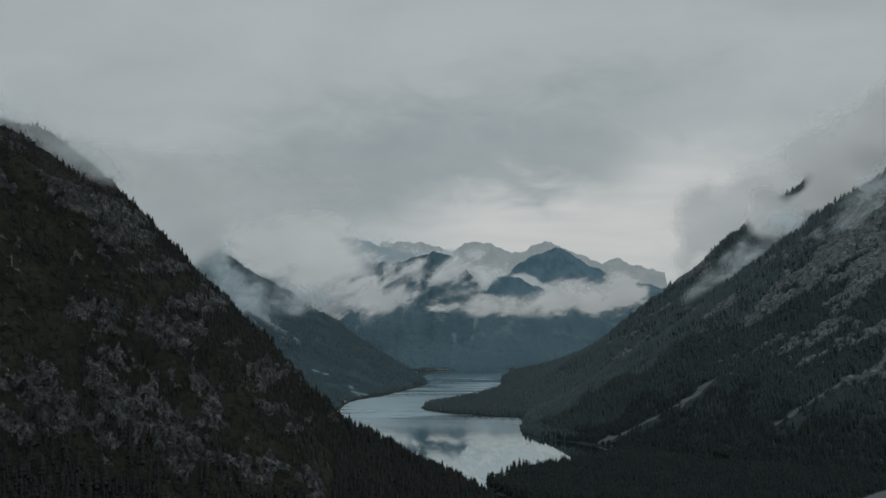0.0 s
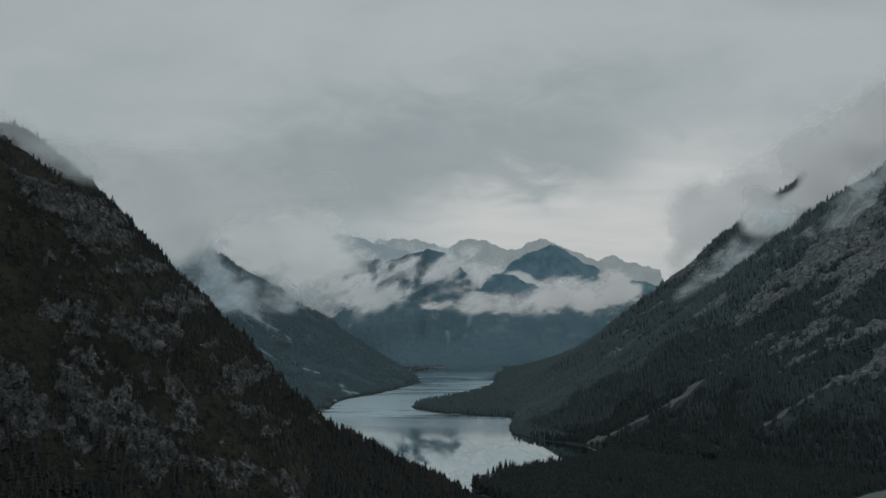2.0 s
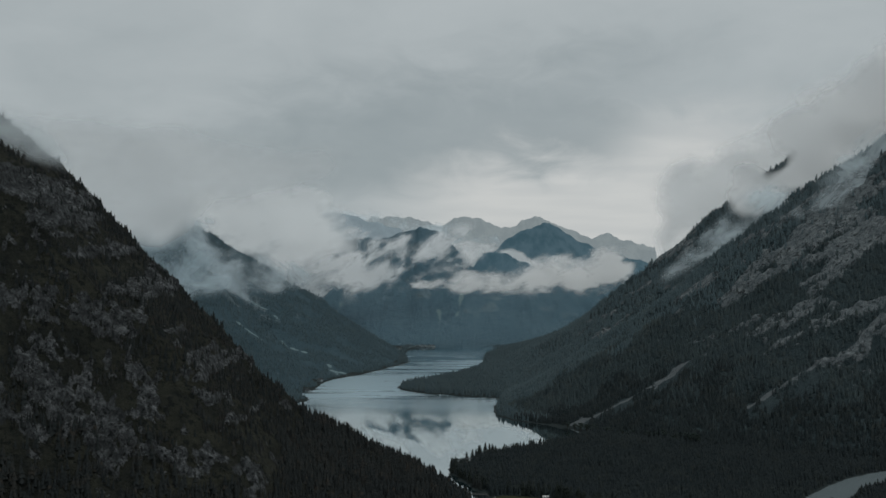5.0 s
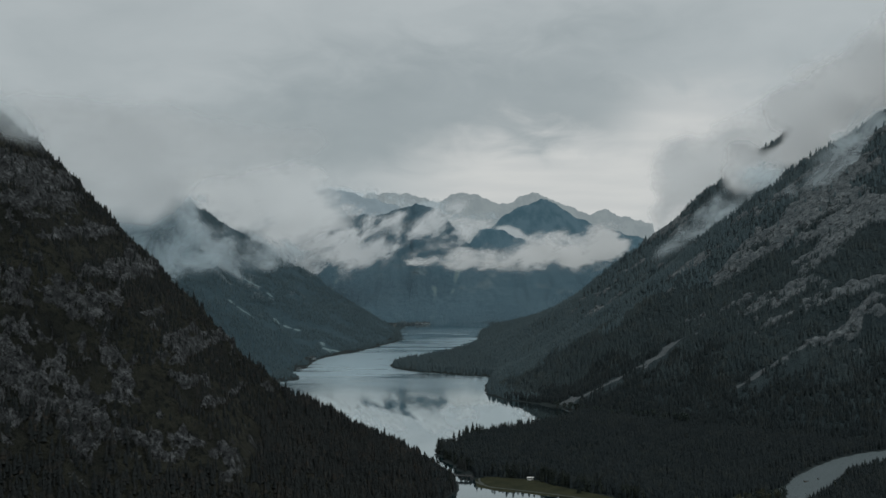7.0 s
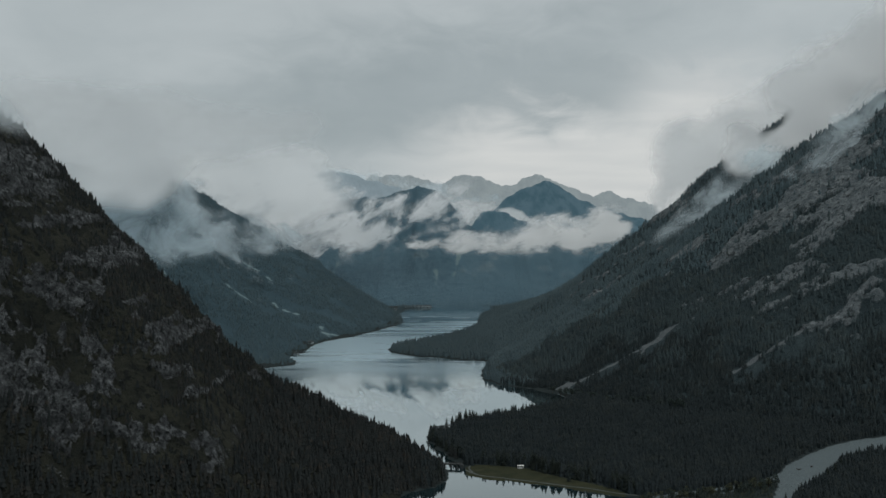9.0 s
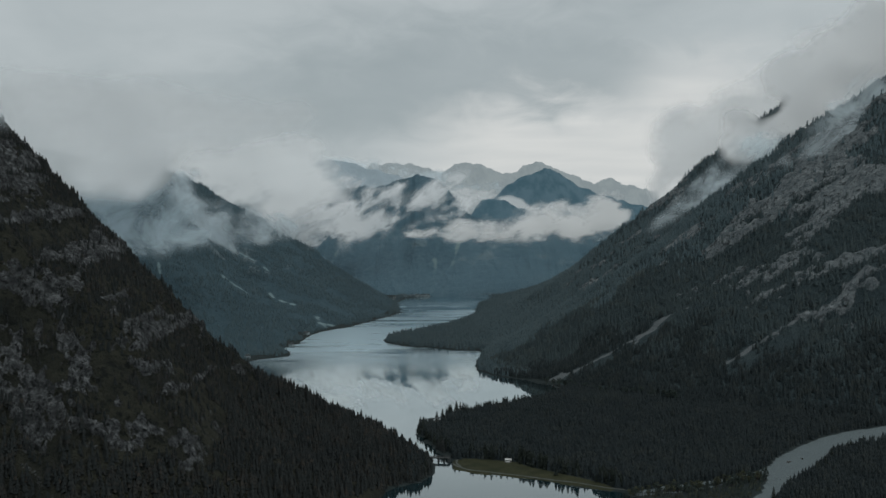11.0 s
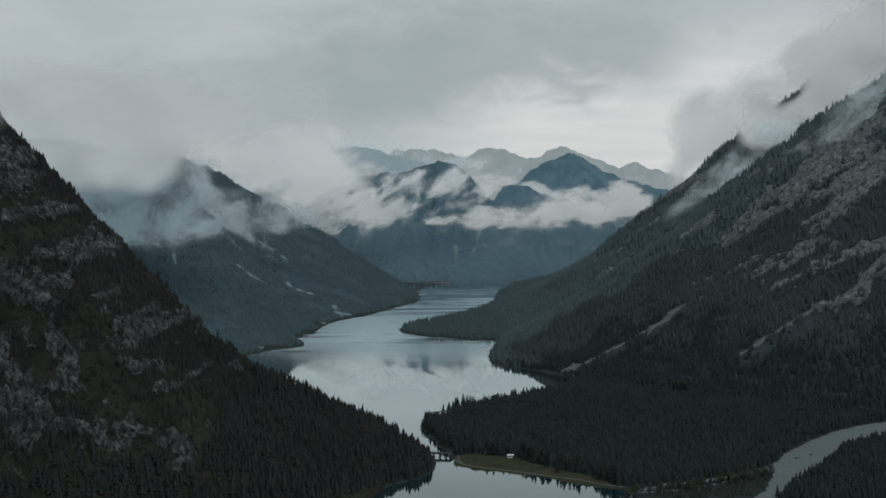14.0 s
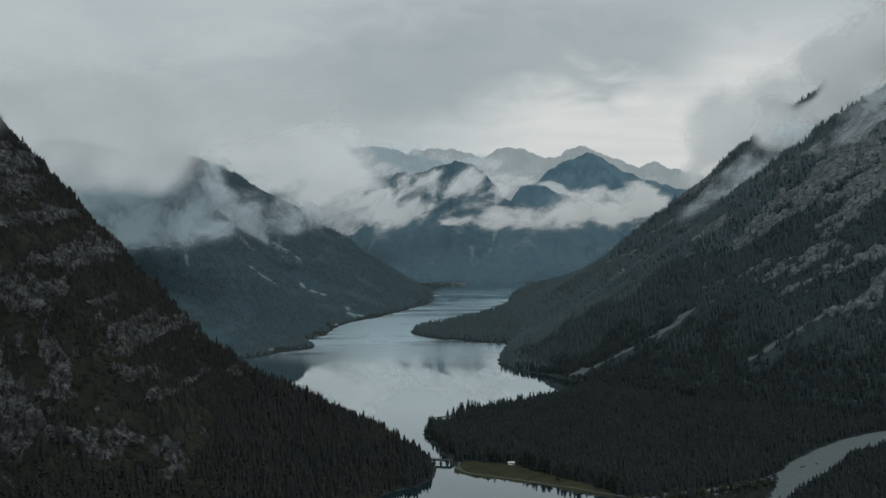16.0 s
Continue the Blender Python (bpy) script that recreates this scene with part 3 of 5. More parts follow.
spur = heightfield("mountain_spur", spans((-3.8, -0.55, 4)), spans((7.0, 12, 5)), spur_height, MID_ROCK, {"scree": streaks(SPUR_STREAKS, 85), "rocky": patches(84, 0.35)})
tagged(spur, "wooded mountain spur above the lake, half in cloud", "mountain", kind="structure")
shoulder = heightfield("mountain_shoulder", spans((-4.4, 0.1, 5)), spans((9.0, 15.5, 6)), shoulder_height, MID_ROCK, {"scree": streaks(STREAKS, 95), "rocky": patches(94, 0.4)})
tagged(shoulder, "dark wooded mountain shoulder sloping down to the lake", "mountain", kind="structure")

# ---- far mountains ----


def far_mountain(name, label, xs, y, zs, foot, material, relief, seed, step=9, slides=()):
    def height(px, py):
        lift = 0.035 * fbm(px, py * 0, 45, 4, seed)
        base = crest_hill(px, py, xs, [y] * len(xs), zs, foot if isinstance(foot, tuple) else ([xs[0], xs[-1]], [foot, foot]), 0.8, 1.0, seed, relief, 0.28)
        return base + lift * U * soft(base, 20, 200)

    ob = heightfield(name, spans((xs[0], xs[-1], step)), spans(((min(foot[1]) if isinstance(foot, tuple) else foot) - 0.1, y, step), (y, y + 1.0, 40)), height, material, {"rocky": patches(seed + 3, 0.2), "scree": lambda px, py, pz: sum(((0.7 + 0.5 * fbm(px, py, 25, 3, seed + 5)) * soft(w - line_distance(px / U, py / U, s), -0.05, 0.03) for s, w in slides), pz * 0)})
    return tagged(ob, label, "mountain", kind="structure")


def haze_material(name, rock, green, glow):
    """Distance behind the rest: its slopes, emission standing in for lit air before them."""
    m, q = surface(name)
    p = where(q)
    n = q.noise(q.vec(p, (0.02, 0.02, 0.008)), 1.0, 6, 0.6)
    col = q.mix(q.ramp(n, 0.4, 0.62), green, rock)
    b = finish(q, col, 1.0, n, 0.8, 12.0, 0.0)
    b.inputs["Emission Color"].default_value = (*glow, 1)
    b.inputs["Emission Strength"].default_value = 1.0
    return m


# Emission grows with distance, painting thicker haze on the farther mountains.
HAZE_A = haze_material("distant_slope_haze_glow", (0.07, 0.09, 0.10), (0.035, 0.05, 0.055), (0.024, 0.054, 0.072))
HAZE_B = haze_material("distant_ridge_haze_glow", (0.08, 0.10, 0.11), (0.05, 0.065, 0.07), (0.145, 0.18, 0.198))
HAZE_C = haze_material("distant_peaks_haze_glow", (0.10, 0.11, 0.11), (0.06, 0.07, 0.075), (0.17, 0.195, 0.20))
far_mountain("mountain_head", "dark mountainside at the head of the lake, blue haze painted in", [-3.2, -2.5, -1.8, -1.27, -0.92, -0.56, -0.30, -0.03, 0.14, 0.32, 0.58, 0.75, 1.01, 1.45, 2.06, 2.59, 3.2, 4.2], 17.0,
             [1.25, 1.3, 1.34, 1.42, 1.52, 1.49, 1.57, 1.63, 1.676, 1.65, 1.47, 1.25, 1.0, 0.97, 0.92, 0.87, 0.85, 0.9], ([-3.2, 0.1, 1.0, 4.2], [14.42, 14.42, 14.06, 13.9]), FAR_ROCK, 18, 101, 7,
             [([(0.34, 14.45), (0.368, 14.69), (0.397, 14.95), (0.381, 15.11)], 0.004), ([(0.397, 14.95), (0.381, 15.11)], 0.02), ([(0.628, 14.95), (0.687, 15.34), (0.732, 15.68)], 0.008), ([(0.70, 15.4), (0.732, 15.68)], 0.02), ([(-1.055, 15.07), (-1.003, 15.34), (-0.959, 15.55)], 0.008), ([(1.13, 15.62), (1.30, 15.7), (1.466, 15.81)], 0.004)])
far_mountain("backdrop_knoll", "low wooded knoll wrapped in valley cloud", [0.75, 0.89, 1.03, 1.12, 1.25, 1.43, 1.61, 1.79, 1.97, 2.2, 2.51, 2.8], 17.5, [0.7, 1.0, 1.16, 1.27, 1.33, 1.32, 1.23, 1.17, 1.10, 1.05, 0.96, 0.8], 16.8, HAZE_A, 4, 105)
far_mountain("backdrop_pyramid", "dark pyramid-shaped mountain in the distance, blue with painted haze glow", [0.9, 1.38, 1.69, 2.10, 2.51, 3.02, 3.53, 4.04, 4.6], 20.0, [0.9, 1.28, 1.60, 1.80, 1.93, 1.58, 1.39, 1.26, 1.1], 18.6, HAZE_A, 6, 107)
far_mountain("backdrop_ridge", "ridge sinking out of the cloud, haze painted as glow", [-6.0, -2.63, -1.99, -1.45, -0.92, -0.29, -0.08, 0.4], 20.5, [1.5, 1.9, 2.08, 2.10, 1.96, 1.79, 1.62, 1.2], 19.0, HAZE_B, 6, 109)
far_mountain("backdrop_peaks", "grey distant peaks under bright sky, paled by painted haze glow",
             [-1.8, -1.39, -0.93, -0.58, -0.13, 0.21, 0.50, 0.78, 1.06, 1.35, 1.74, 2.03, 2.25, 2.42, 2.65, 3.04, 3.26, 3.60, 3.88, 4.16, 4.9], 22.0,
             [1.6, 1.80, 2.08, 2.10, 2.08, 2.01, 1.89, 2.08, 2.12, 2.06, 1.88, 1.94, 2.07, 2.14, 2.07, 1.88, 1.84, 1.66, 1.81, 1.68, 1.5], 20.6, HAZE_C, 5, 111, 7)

# ---- woods ----


def conifer(tiers, sides, rng):
    """A unit spruce: jagged hanging tiers on a thin trunk. Vertices and triangles."""
    verts, tris = [], []
    for k in range(tiers):
        low, high = k / tiers * 0.9 + 0.06, min(1.0, (k + 1.75) / tiers * 0.9 + 0.08)
        if k == tiers - 1:
            high = 1.0
        r = 0.205 * (1 - k / tiers) ** 0.85 + 0.012
        a0, b = rng.random() * 6.28, len(verts)
        verts.append((rng.normal() * 0.006, rng.normal() * 0.006, high))
        for s in range(sides):
            a = a0 + 2 * math.pi * s / sides
            rr = r * ((1.15 if s % 2 else 0.62) + rng.uniform(-0.15, 0.15))
            verts.append((rr * math.cos(a), rr * math.sin(a), low + rng.uniform(-0.03, 0.03) + (0.03 if s % 2 == 0 else -0.01)))
        tris += [(b, b + 1 + s, b + 1 + (s + 1) % sides) for s in range(sides)]
    return np.array(verts), np.array(tris)


RNG = np.random.default_rng(7)
NEAR_TREES = [conifer(5, 6, RNG) for _ in range(6)]
FLAT_TREES = [conifer(3, 6, RNG) for _ in range(6)]
MID_TREES = [conifer(4, 6, RNG) for _ in range(5)]
FAR_TREES = [conifer(2, 5, RNG) for _ in range(4)]


def wood(name, label, x, y, z, tall, kinds, material, smooth=False):
    """One mesh of many spruces standing at the places given."""
    n = len(x)
    pick, turn = RNG.integers(0, len(kinds), n), RNG.random(n) * 6.28
    wide = tall * RNG.uniform(0.8, 1.25, n)
    all_v, all_t, base = [], [], 0
    for k, (v, t) in enumerate(kinds):
        i = np.where(pick == k)[0]
        if not len(i):
            continue
        c, s = np.cos(turn[i])[:, None], np.sin(turn[i])[:, None]
        vx = (v[:, 0] * c - v[:, 1] * s) * wide[i][:, None] + x[i][:, None]
        vy = (v[:, 0] * s + v[:, 1] * c) * wide[i][:, None] + y[i][:, None]
        vz = v[:, 2] * tall[i][:, None] + z[i][:, None] - 0.6
        all_v.append(np.stack([vx, vy, vz], -1).reshape(-1, 3))
        all_t.append((t[None] + (np.arange(len(i)) * len(v))[:, None, None]).reshape(-1, 3) + base)
        base += len(i) * len(v)
    ob = new(name, mesh_of(name, np.concatenate(all_v), np.concatenate(all_t), material, smooth))
    return tagged(ob, label, "forest", kind="stuff")


def scatter(x0, x1, y0, y1, area):
    n = int((x1 - x0) * (y1 - y0) * U * U / area)
    return RNG.uniform(x0, x1, n) * U, RNG.uniform(y0, y1, n) * U


def sizes(n, lo, hi):
    return RNG.uniform(lo, hi, n) * np.where(RNG.random(n) < 0.12, 1.2, 1.0)


# the flat between lake and gravel
x, y = scatter(0.3, 3.4, 4.25, 7.6, 8.5)
z = land_height(x, y)
ok = (z > 1.0) & (inside_distance(x / U, y / U, GRAVEL) < -0.012) & (inside_distance(x / U, y / U, MEADOW) < -0.006) & (inside_distance(x / U, y / U, SHORE) < -0.012) & (screes(x, y, z) < 0.3) & (screes(x, y + 9, z) < 0.3) & (screes(x, y + 18, z) < 0.3) & (screes(x, y + 27, z) < 0.4) & (x / U < east_foot(y / U) + 0.2)
ok &= ~((x > 0.355 * U) & (x < 0.46 * U) & (y > 5.80 * U) & (y < 6.0 * U))
ok &= fbm(x, y, 30, 2, 14) > -0.75
island = (x > 1.0 * U) & (x < np.interp(y / U, [4.2, 4.446, 4.662, 4.881], [1.5, 1.712, 1.79, 1.89]) * U) & (y < (np.interp(x / U, *zip(*GRAVEL_ARM)) + 0.024) * U)
thicket = ok & island & (line_distance(x / U, y / U, GRAVEL_ARM) > 0.022) & (fbm(x, y, 20, 2, 15) > -0.25)
ok &= ~island
ok &= ~((x < 0.52 * U) & (y > 5.1 * U) & (y < 5.45 * U) & (inside_distance(x / U, y / U, SHORE) > -0.034))
wood("forest_flat", "dense dark spruce forest on the valley floor", x[ok], y[ok], z[ok], sizes(ok.sum(), 6.5, 11.5), FLAT_TREES, SPRUCE, True)

wood("thicket", "low autumn thicket between two arms of the gravel bed", x[thicket], y[thicket], z[thicket], sizes(thicket.sum(), 3, 6.5), NEAR_TREES, SCRUB)

# the mountain beside the drone: thick low down and along the crest, loose on the ledges
x, y = scatter(-2.2, 0.46, 3.2, 5.3, 10)
z = land_height(x, y)
line = wood_line(x)
brow = np.interp(x / U, [-2.2, -1.2, -0.65, -0.3], [4.75, 4.72, 4.5, 4.1]) * U
dense = soft(line + 14 * fbm(x, y, 50, 3, 21) - z, -5, 8)
dense = np.maximum(dense, soft(y - brow, -10, 25) * soft(fbm(x, y, 45, 2, 26), -0.5, 0.1))
dense = np.maximum(dense, 0.8 * soft(fbm(x, y, 34, 3, 24), 0.04, 0.26))
dense = np.maximum(dense, 0.95 * along_wall(x, z, GROVES))
dense = np.maximum(dense, 0.07) * (1 - 0.85 * west_rock(x, y)[1]) * (along_wall(x, z, SLIDE) < 0.2)
ok = (RNG.random(len(x)) < dense) & (z > 0.7) & (inside_distance(x / U, y / U, SHORE) < -0.008)
wood("forest_west", "dark spruce forest on the steep limestone mountain", x[ok], y[ok], z[ok], sizes(ok.sum(), 5, 13) * np.where(z[ok] > line[ok] + 25, 0.62, 1.0), MID_TREES, SPRUCE_WEST, True)

# the long flank across the lake
x, y = scatter(0.6, 3.9, 4.4, 11.2, 14)
z = east_height(x, y)
limit = np.interp(x / U, [1.0, 2.0, 2.6, 3.6], [0.6, 0.60, 0.65, 0.80]) * U
dense = np.maximum(soft(limit + 70 * fbm(x, y * 0.7, 110, 3, 33) - z, -20, 30), 0.9 * soft(fbm(x + 0.4 * y, y, 80, 3, 35), 0.05, 0.4))
dense = np.maximum(dense, 0.5) * (1 - 0.95 * east_rock(x, y)[1]) * (screes(x, y, z) < 0.2) * (screes(x, y + 9, z) < 0.3) * (screes(x, y + 18, z) < 0.3) * (screes(x, y + 26, z) < 0.5)
dense = np.maximum(dense, 0.9 * soft(fbm(x, y * 2, 60, 2, 37), -0.2, 0.2) * (np.abs(y / U - 8.45) < 0.13))
ok = (RNG.random(len(x)) < dense) & (z > 0.8) & (z > floor_height(x, y) - 1) & (inside_distance(x / U, y / U, GRAVEL) < -0.012)
# Farther trees take colours with more haze painted in.
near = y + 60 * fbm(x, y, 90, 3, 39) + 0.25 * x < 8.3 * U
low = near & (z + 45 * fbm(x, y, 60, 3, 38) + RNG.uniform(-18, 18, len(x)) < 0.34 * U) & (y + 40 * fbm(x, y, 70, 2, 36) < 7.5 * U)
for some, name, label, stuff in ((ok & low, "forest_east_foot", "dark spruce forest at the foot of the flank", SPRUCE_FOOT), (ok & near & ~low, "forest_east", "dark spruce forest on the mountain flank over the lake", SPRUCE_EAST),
                                 (ok & ~near, "forest_east_far", "spruce forest on the far part of the flank, haze painted in", SPRUCE_MID)):
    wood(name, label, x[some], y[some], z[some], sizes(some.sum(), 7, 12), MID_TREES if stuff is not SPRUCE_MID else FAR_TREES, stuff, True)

# the wooded tongue of land and the far end of the flank
x, y = scatter(-0.1, 1.9, 7.4, 14.2, 26)
z = land_height(x, y)
ok = (z > 0.9) & (inside_distance(x / U, y / U, SHORE) < -0.012) & ((y > 10.9 * U) | (x / U < east_foot(y / U) + 0.06))
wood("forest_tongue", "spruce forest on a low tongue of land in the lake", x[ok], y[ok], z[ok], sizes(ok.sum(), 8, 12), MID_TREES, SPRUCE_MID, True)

# the slopes on the far left shore
x, y = scatter(-3.2, 0.1, 7.6, 13.6, 34)
z = np.maximum(np.maximum(spur_height(x, y), shoulder_height(x, y)), floor_height(x, y))
dense = soft(fbm(x, y, 70, 3, 53), -0.55, -0.1) * (inside_distance(x / U, y / U, SHORE) < -0.015)
bare = (streaks(STREAKS, 95)(x, y - 3, z) > 0.15) | (streaks(STREAKS, 95)(x, y + 8, z) > 0.3) | (streaks(STREAKS, 95)(x, y + 17, z) > 0.3) | (streaks(SPUR_STREAKS, 85)(x, y - 3, z) > 0.15)
ok = (RNG.random(len(x)) < dense) & ~bare & (z > 1)
wood("forest_far_shore", "spruce forest on slopes along the lake, haze painted in", x[ok], y[ok], z[ok], sizes(ok.sum(), 6, 9), FAR_TREES, SPRUCE_FAR, True)


# ---- clouds hanging on the slopes ----


def fog_material(name, colour, dens, grain, lo=0.35, hi=1.0, stretch=(1.0, 1.0, 1.7), tear=1.4, detail=6.0, warp=0.4, slant=0.0, rough=0.52):
    """Thin cloud that scatters light forwards and back, torn by turbulence; 'body' is how deep in the cloud a place lies, slant how steeply it drifts."""
    m, q = surface(name)
    p = q.n("ShaderNodeMapping", {"Vector": where(q), "Rotation": (0, radians(slant), 0)}).outputs[0]
    n = q.noise(q.vec(p, tuple(v / grain for v in stretch)), 1.0, detail, rough, warp)
    body = q.n("ShaderNodeAttribute", attribute_name="body").outputs["Fac"]
    n = q.math("SUBTRACT", q.ramp(n, 0.28, 0.72), 0.5)
    a = q.math("MULTIPLY", q.ramp(q.math("ADD", body, q.math("MULTIPLY", n, tear)), lo, hi), dens)
    a = q.math("MULTIPLY", a, q.ramp(body, 0.05, 0.45))
    d = q.n("ShaderNodeBsdfDiffuse", {"Color": (*colour, 1)})
    t = q.n("ShaderNodeBsdfTranslucent", {"Color": (*colour, 1)})
    fog = q.n("ShaderNodeMixShader", {0: 0.35, 1: d.outputs[0], 2: t.outputs[0]})
    clear = q.n("ShaderNodeBsdfTransparent")
    both = q.n("ShaderNodeMixShader", {0: a, 1: clear.outputs[0], 2: fog.outputs[0]})
    q.n("ShaderNodeOutputMaterial", {0: both.outputs[0]})
    return m


def fog(name, label, y, puffs, material, seed, sheets=2, gap=0.1, lean=0.2, swell=6.0):
    """A bank of cloud: billowing sheets one behind the other, thick where its puffs lie. Each puff: x, z, half width, half height, tilt in degrees, weight (below nought for a gap), in units of U."""
    reach = [1.9 * max(c, d) for _, _, c, d, _, _ in puffs]
    x0, x1 = min(p[0] - r for p, r in zip(puffs, reach)), max(p[0] + r for p, r in zip(puffs, reach))
    z0, z1 = min(p[1] - r for p, r in zip(puffs, reach)), max(p[1] + r for p, r in zip(puffs, reach))
    nu, nv = 110, 70
    u, v = np.meshgrid(np.linspace(0, 1, nu), np.linspace(0, 1, nv))
    vs, fs, bodies = [], [], []
    for k in range(sheets):
        s = seed + 13 * k
        px, pz = (x0 + u * (x1 - x0)) * U, (z0 + v * (z1 - z0)) * U
        X, Z = (px + 7 * fbm(px, pz, 80, 3, s)) / U, (pz + 7 * fbm(px, pz, 80, 3, s + 3)) / U
        thin = 1.0
        for a, b, c, d, tilt, w in puffs:
            ca, sa = math.cos(radians(tilt)), math.sin(radians(tilt))
            du, dv = (X - a) * ca + (Z - b) * sa, (Z - b) * ca - (X - a) * sa
            thin = thin * (1 - min(w, 0.995) * np.exp(-((du / c) ** 2 + (dv / d) ** 2) * 0.9))
        body = (1 - thin) * soft(np.minimum(np.minimum(u, 1 - u), np.minimum(v, 1 - v)), 0.0, 0.08)
        py = (y + k * gap + lean * (v - 0.5) * (z1 - z0)) * U - swell * fbm(px, pz * 1.2, 150, 2, seed + 7)
        body = body.ravel()
        faces = grid_faces(nu, nv)
        vs.append(np.stack([px, py, pz], -1).reshape(-1, 3))
        fs.append(faces[body[faces].max(1) > 0.05] + k * nu * nv)
        bodies.append(body)
    ob = new(name, mesh_of(name, np.concatenate(vs), np.concatenate(fs), material, True, {"body": np.concatenate(bodies)}))
    return tagged(ob, label, "cloud", kind="stuff")


WHITE = fog_material("white_valley_cloud", (0.96, 0.965, 0.96), 0.92, 75, 0.25, 1.0, (0.8, 1.0, 1.6), 1.0, 7.0, 0.3, 8)
STREAM = fog_material("streaming_white_cloud", (0.93, 0.95, 0.96), 0.90, 75, 0.15, 1.10, (0.75, 1.0, 1.4), 1.25, 7.0, 0.4, 30, 0.54)
GREY = fog_material("grey_cloud", (0.85, 0.88, 0.895), 0.97, 190, 0.12, 0.95, (0.8, 1.0, 1.3), 0.5, 3.0, 0.0, 0.0, 0.45)
BANK = fog_material("white_cloud_bank", (0.93, 0.95, 0.955), 0.97, 120, 0.10, 0.95, (0.8, 1.0, 1.3), 0.7, 3.5, 0.1, 20, 0.45)
PALE = fog_material("pale_ridge_cloud", (0.97, 0.985, 0.99), 0.97, 110, 0.02, 0.70, (0.9, 1.0, 1.2), 0.60, 3.5, 0.1, 20, 0.45)
VEIL = fog_material("thin_cloud_veil", (0.80, 0.89, 0.935), 0.80, 75, 0.12, 1.1, (0.9, 1.0, 1.2), 0.9, 7.0, 0.4, -35, 0.56)
MIST = fog_material("thin_blue_mist", (0.68, 0.80, 0.86), 0.72, 80, 0.05, 1.05, (0.9, 1.0, 1.2), 0.95, 7.0, 0.5, -20, 0.56)
FILM = fog_material("faint_mist_film", (0.76, 0.87, 0.92), 0.60, 75, 0.10, 1.10, (0.7, 1.0, 1.4), 1.0, 7.0, 0.5, 34, 0.56)
CAP = fog_material("mountain_cap_mist", (0.80, 0.87, 0.90), 0.48, 60, 0.0, 1.1, (0.9, 1.0, 1.1), 0.6, 5.0, 0.4, -25)
HAZE = fog_material("faint_blue_haze", (0.60, 0.74, 0.82), 0.09, 160, 0.0, 1.0, (1.0, 1.0, 1.3), 0.5, 5.0, 0.4)
fog("cloud_left_veil", "thin blue-grey mist drifting over a wooded spur", 8.9,
    [(-2.22, 0.90, 0.30, 0.12, 0, 0.85), (-1.84, 0.87, 0.30, 0.09, 8, 0.6), (-1.68, 1.08, 0.22, 0.22, -40, 0.8), (-2.34, 1.21, 0.34, 0.16, 0, 0.8), (-1.98, 1.22, 0.24, 0.14, 0, 0.8), (-1.51, 0.95, 0.14, 0.11, 0, 0.35),
     (-2.07, 0.98, 0.3, 0.12, 0, 0.45), (-2.7, 0.95, 0.35, 0.3, 0, 0.8), (-2.9, 1.3, 0.4, 0.3, 0, 0.8)], MIST, 201, 2, 0.08, 0.4)
fog("cloud_left_fold", "bright cloud filling the fold between two ridges", 11.3,
    [(-2.24, 1.32, 0.10, 0.24, 40, 0.75), (-2.01, 1.09, 0.10, 0.26, 42, 0.7), (-1.80, 0.86, 0.07, 0.18, 42, 0.4), (-1.70, 0.72, 0.05, 0.10, 40, 0.18), (-1.76, 1.07, 0.30, 0.13, 0, 0.65), (-1.45, 0.94, 0.32, 0.13, -8, 0.7),
     (-1.15, 0.97, 0.24, 0.11, -10, 0.65), (-2.2, 1.48, 0.2, 0.10, 0, 0.6)], VEIL, 221, 2, 0.06, 0.1)
fog("cloud_left_back", "dense pale cloud bank behind the wooded shoulder", 14.2,
    [(-1.99, 1.52, 0.51, 0.37, 0, 1), (-1.40, 1.36, 0.44, 0.42, 0, 1), (-1.15, 1.50, 0.40, 0.28, 0, 0.65), (-1.6, 1.82, 0.60, 0.27, 0, 0.9), (-2.42, 1.74, 0.44, 0.22, 0, 0.8), (-2.9, 1.5, 0.8, 0.5, 0, 1)],
    BANK, 241, 1, 0.2, 0.6)
fog("cloud_left_roof", "low grey cloud hiding the summits", 8.9,
    [(-2.73, 1.69, 0.72, 0.30, 0, 1), (-2.72, 1.58, 0.5, 0.24, 0, 1), (-2.05, 1.58, 0.45, 0.22, 0, 1), (-1.50, 1.74, 0.45, 0.18, 0, 0.9), (-1.00, 1.86, 0.54, 0.18, 0, 0.6), (-1.80, 1.46, 0.20, 0.12, 0, 0.8), (-2.33, 1.34, 0.32, 0.15, 0, 0.9), (-2.4, 1.98, 1.3, 0.28, 0, 0.8),
     (-3.6, 1.6, 0.8, 0.5, 0, 1), (-1.92, 1.34, 0.16, 0.10, 0, 0.6)], GREY, 261, 1, 0.2, 0.5)
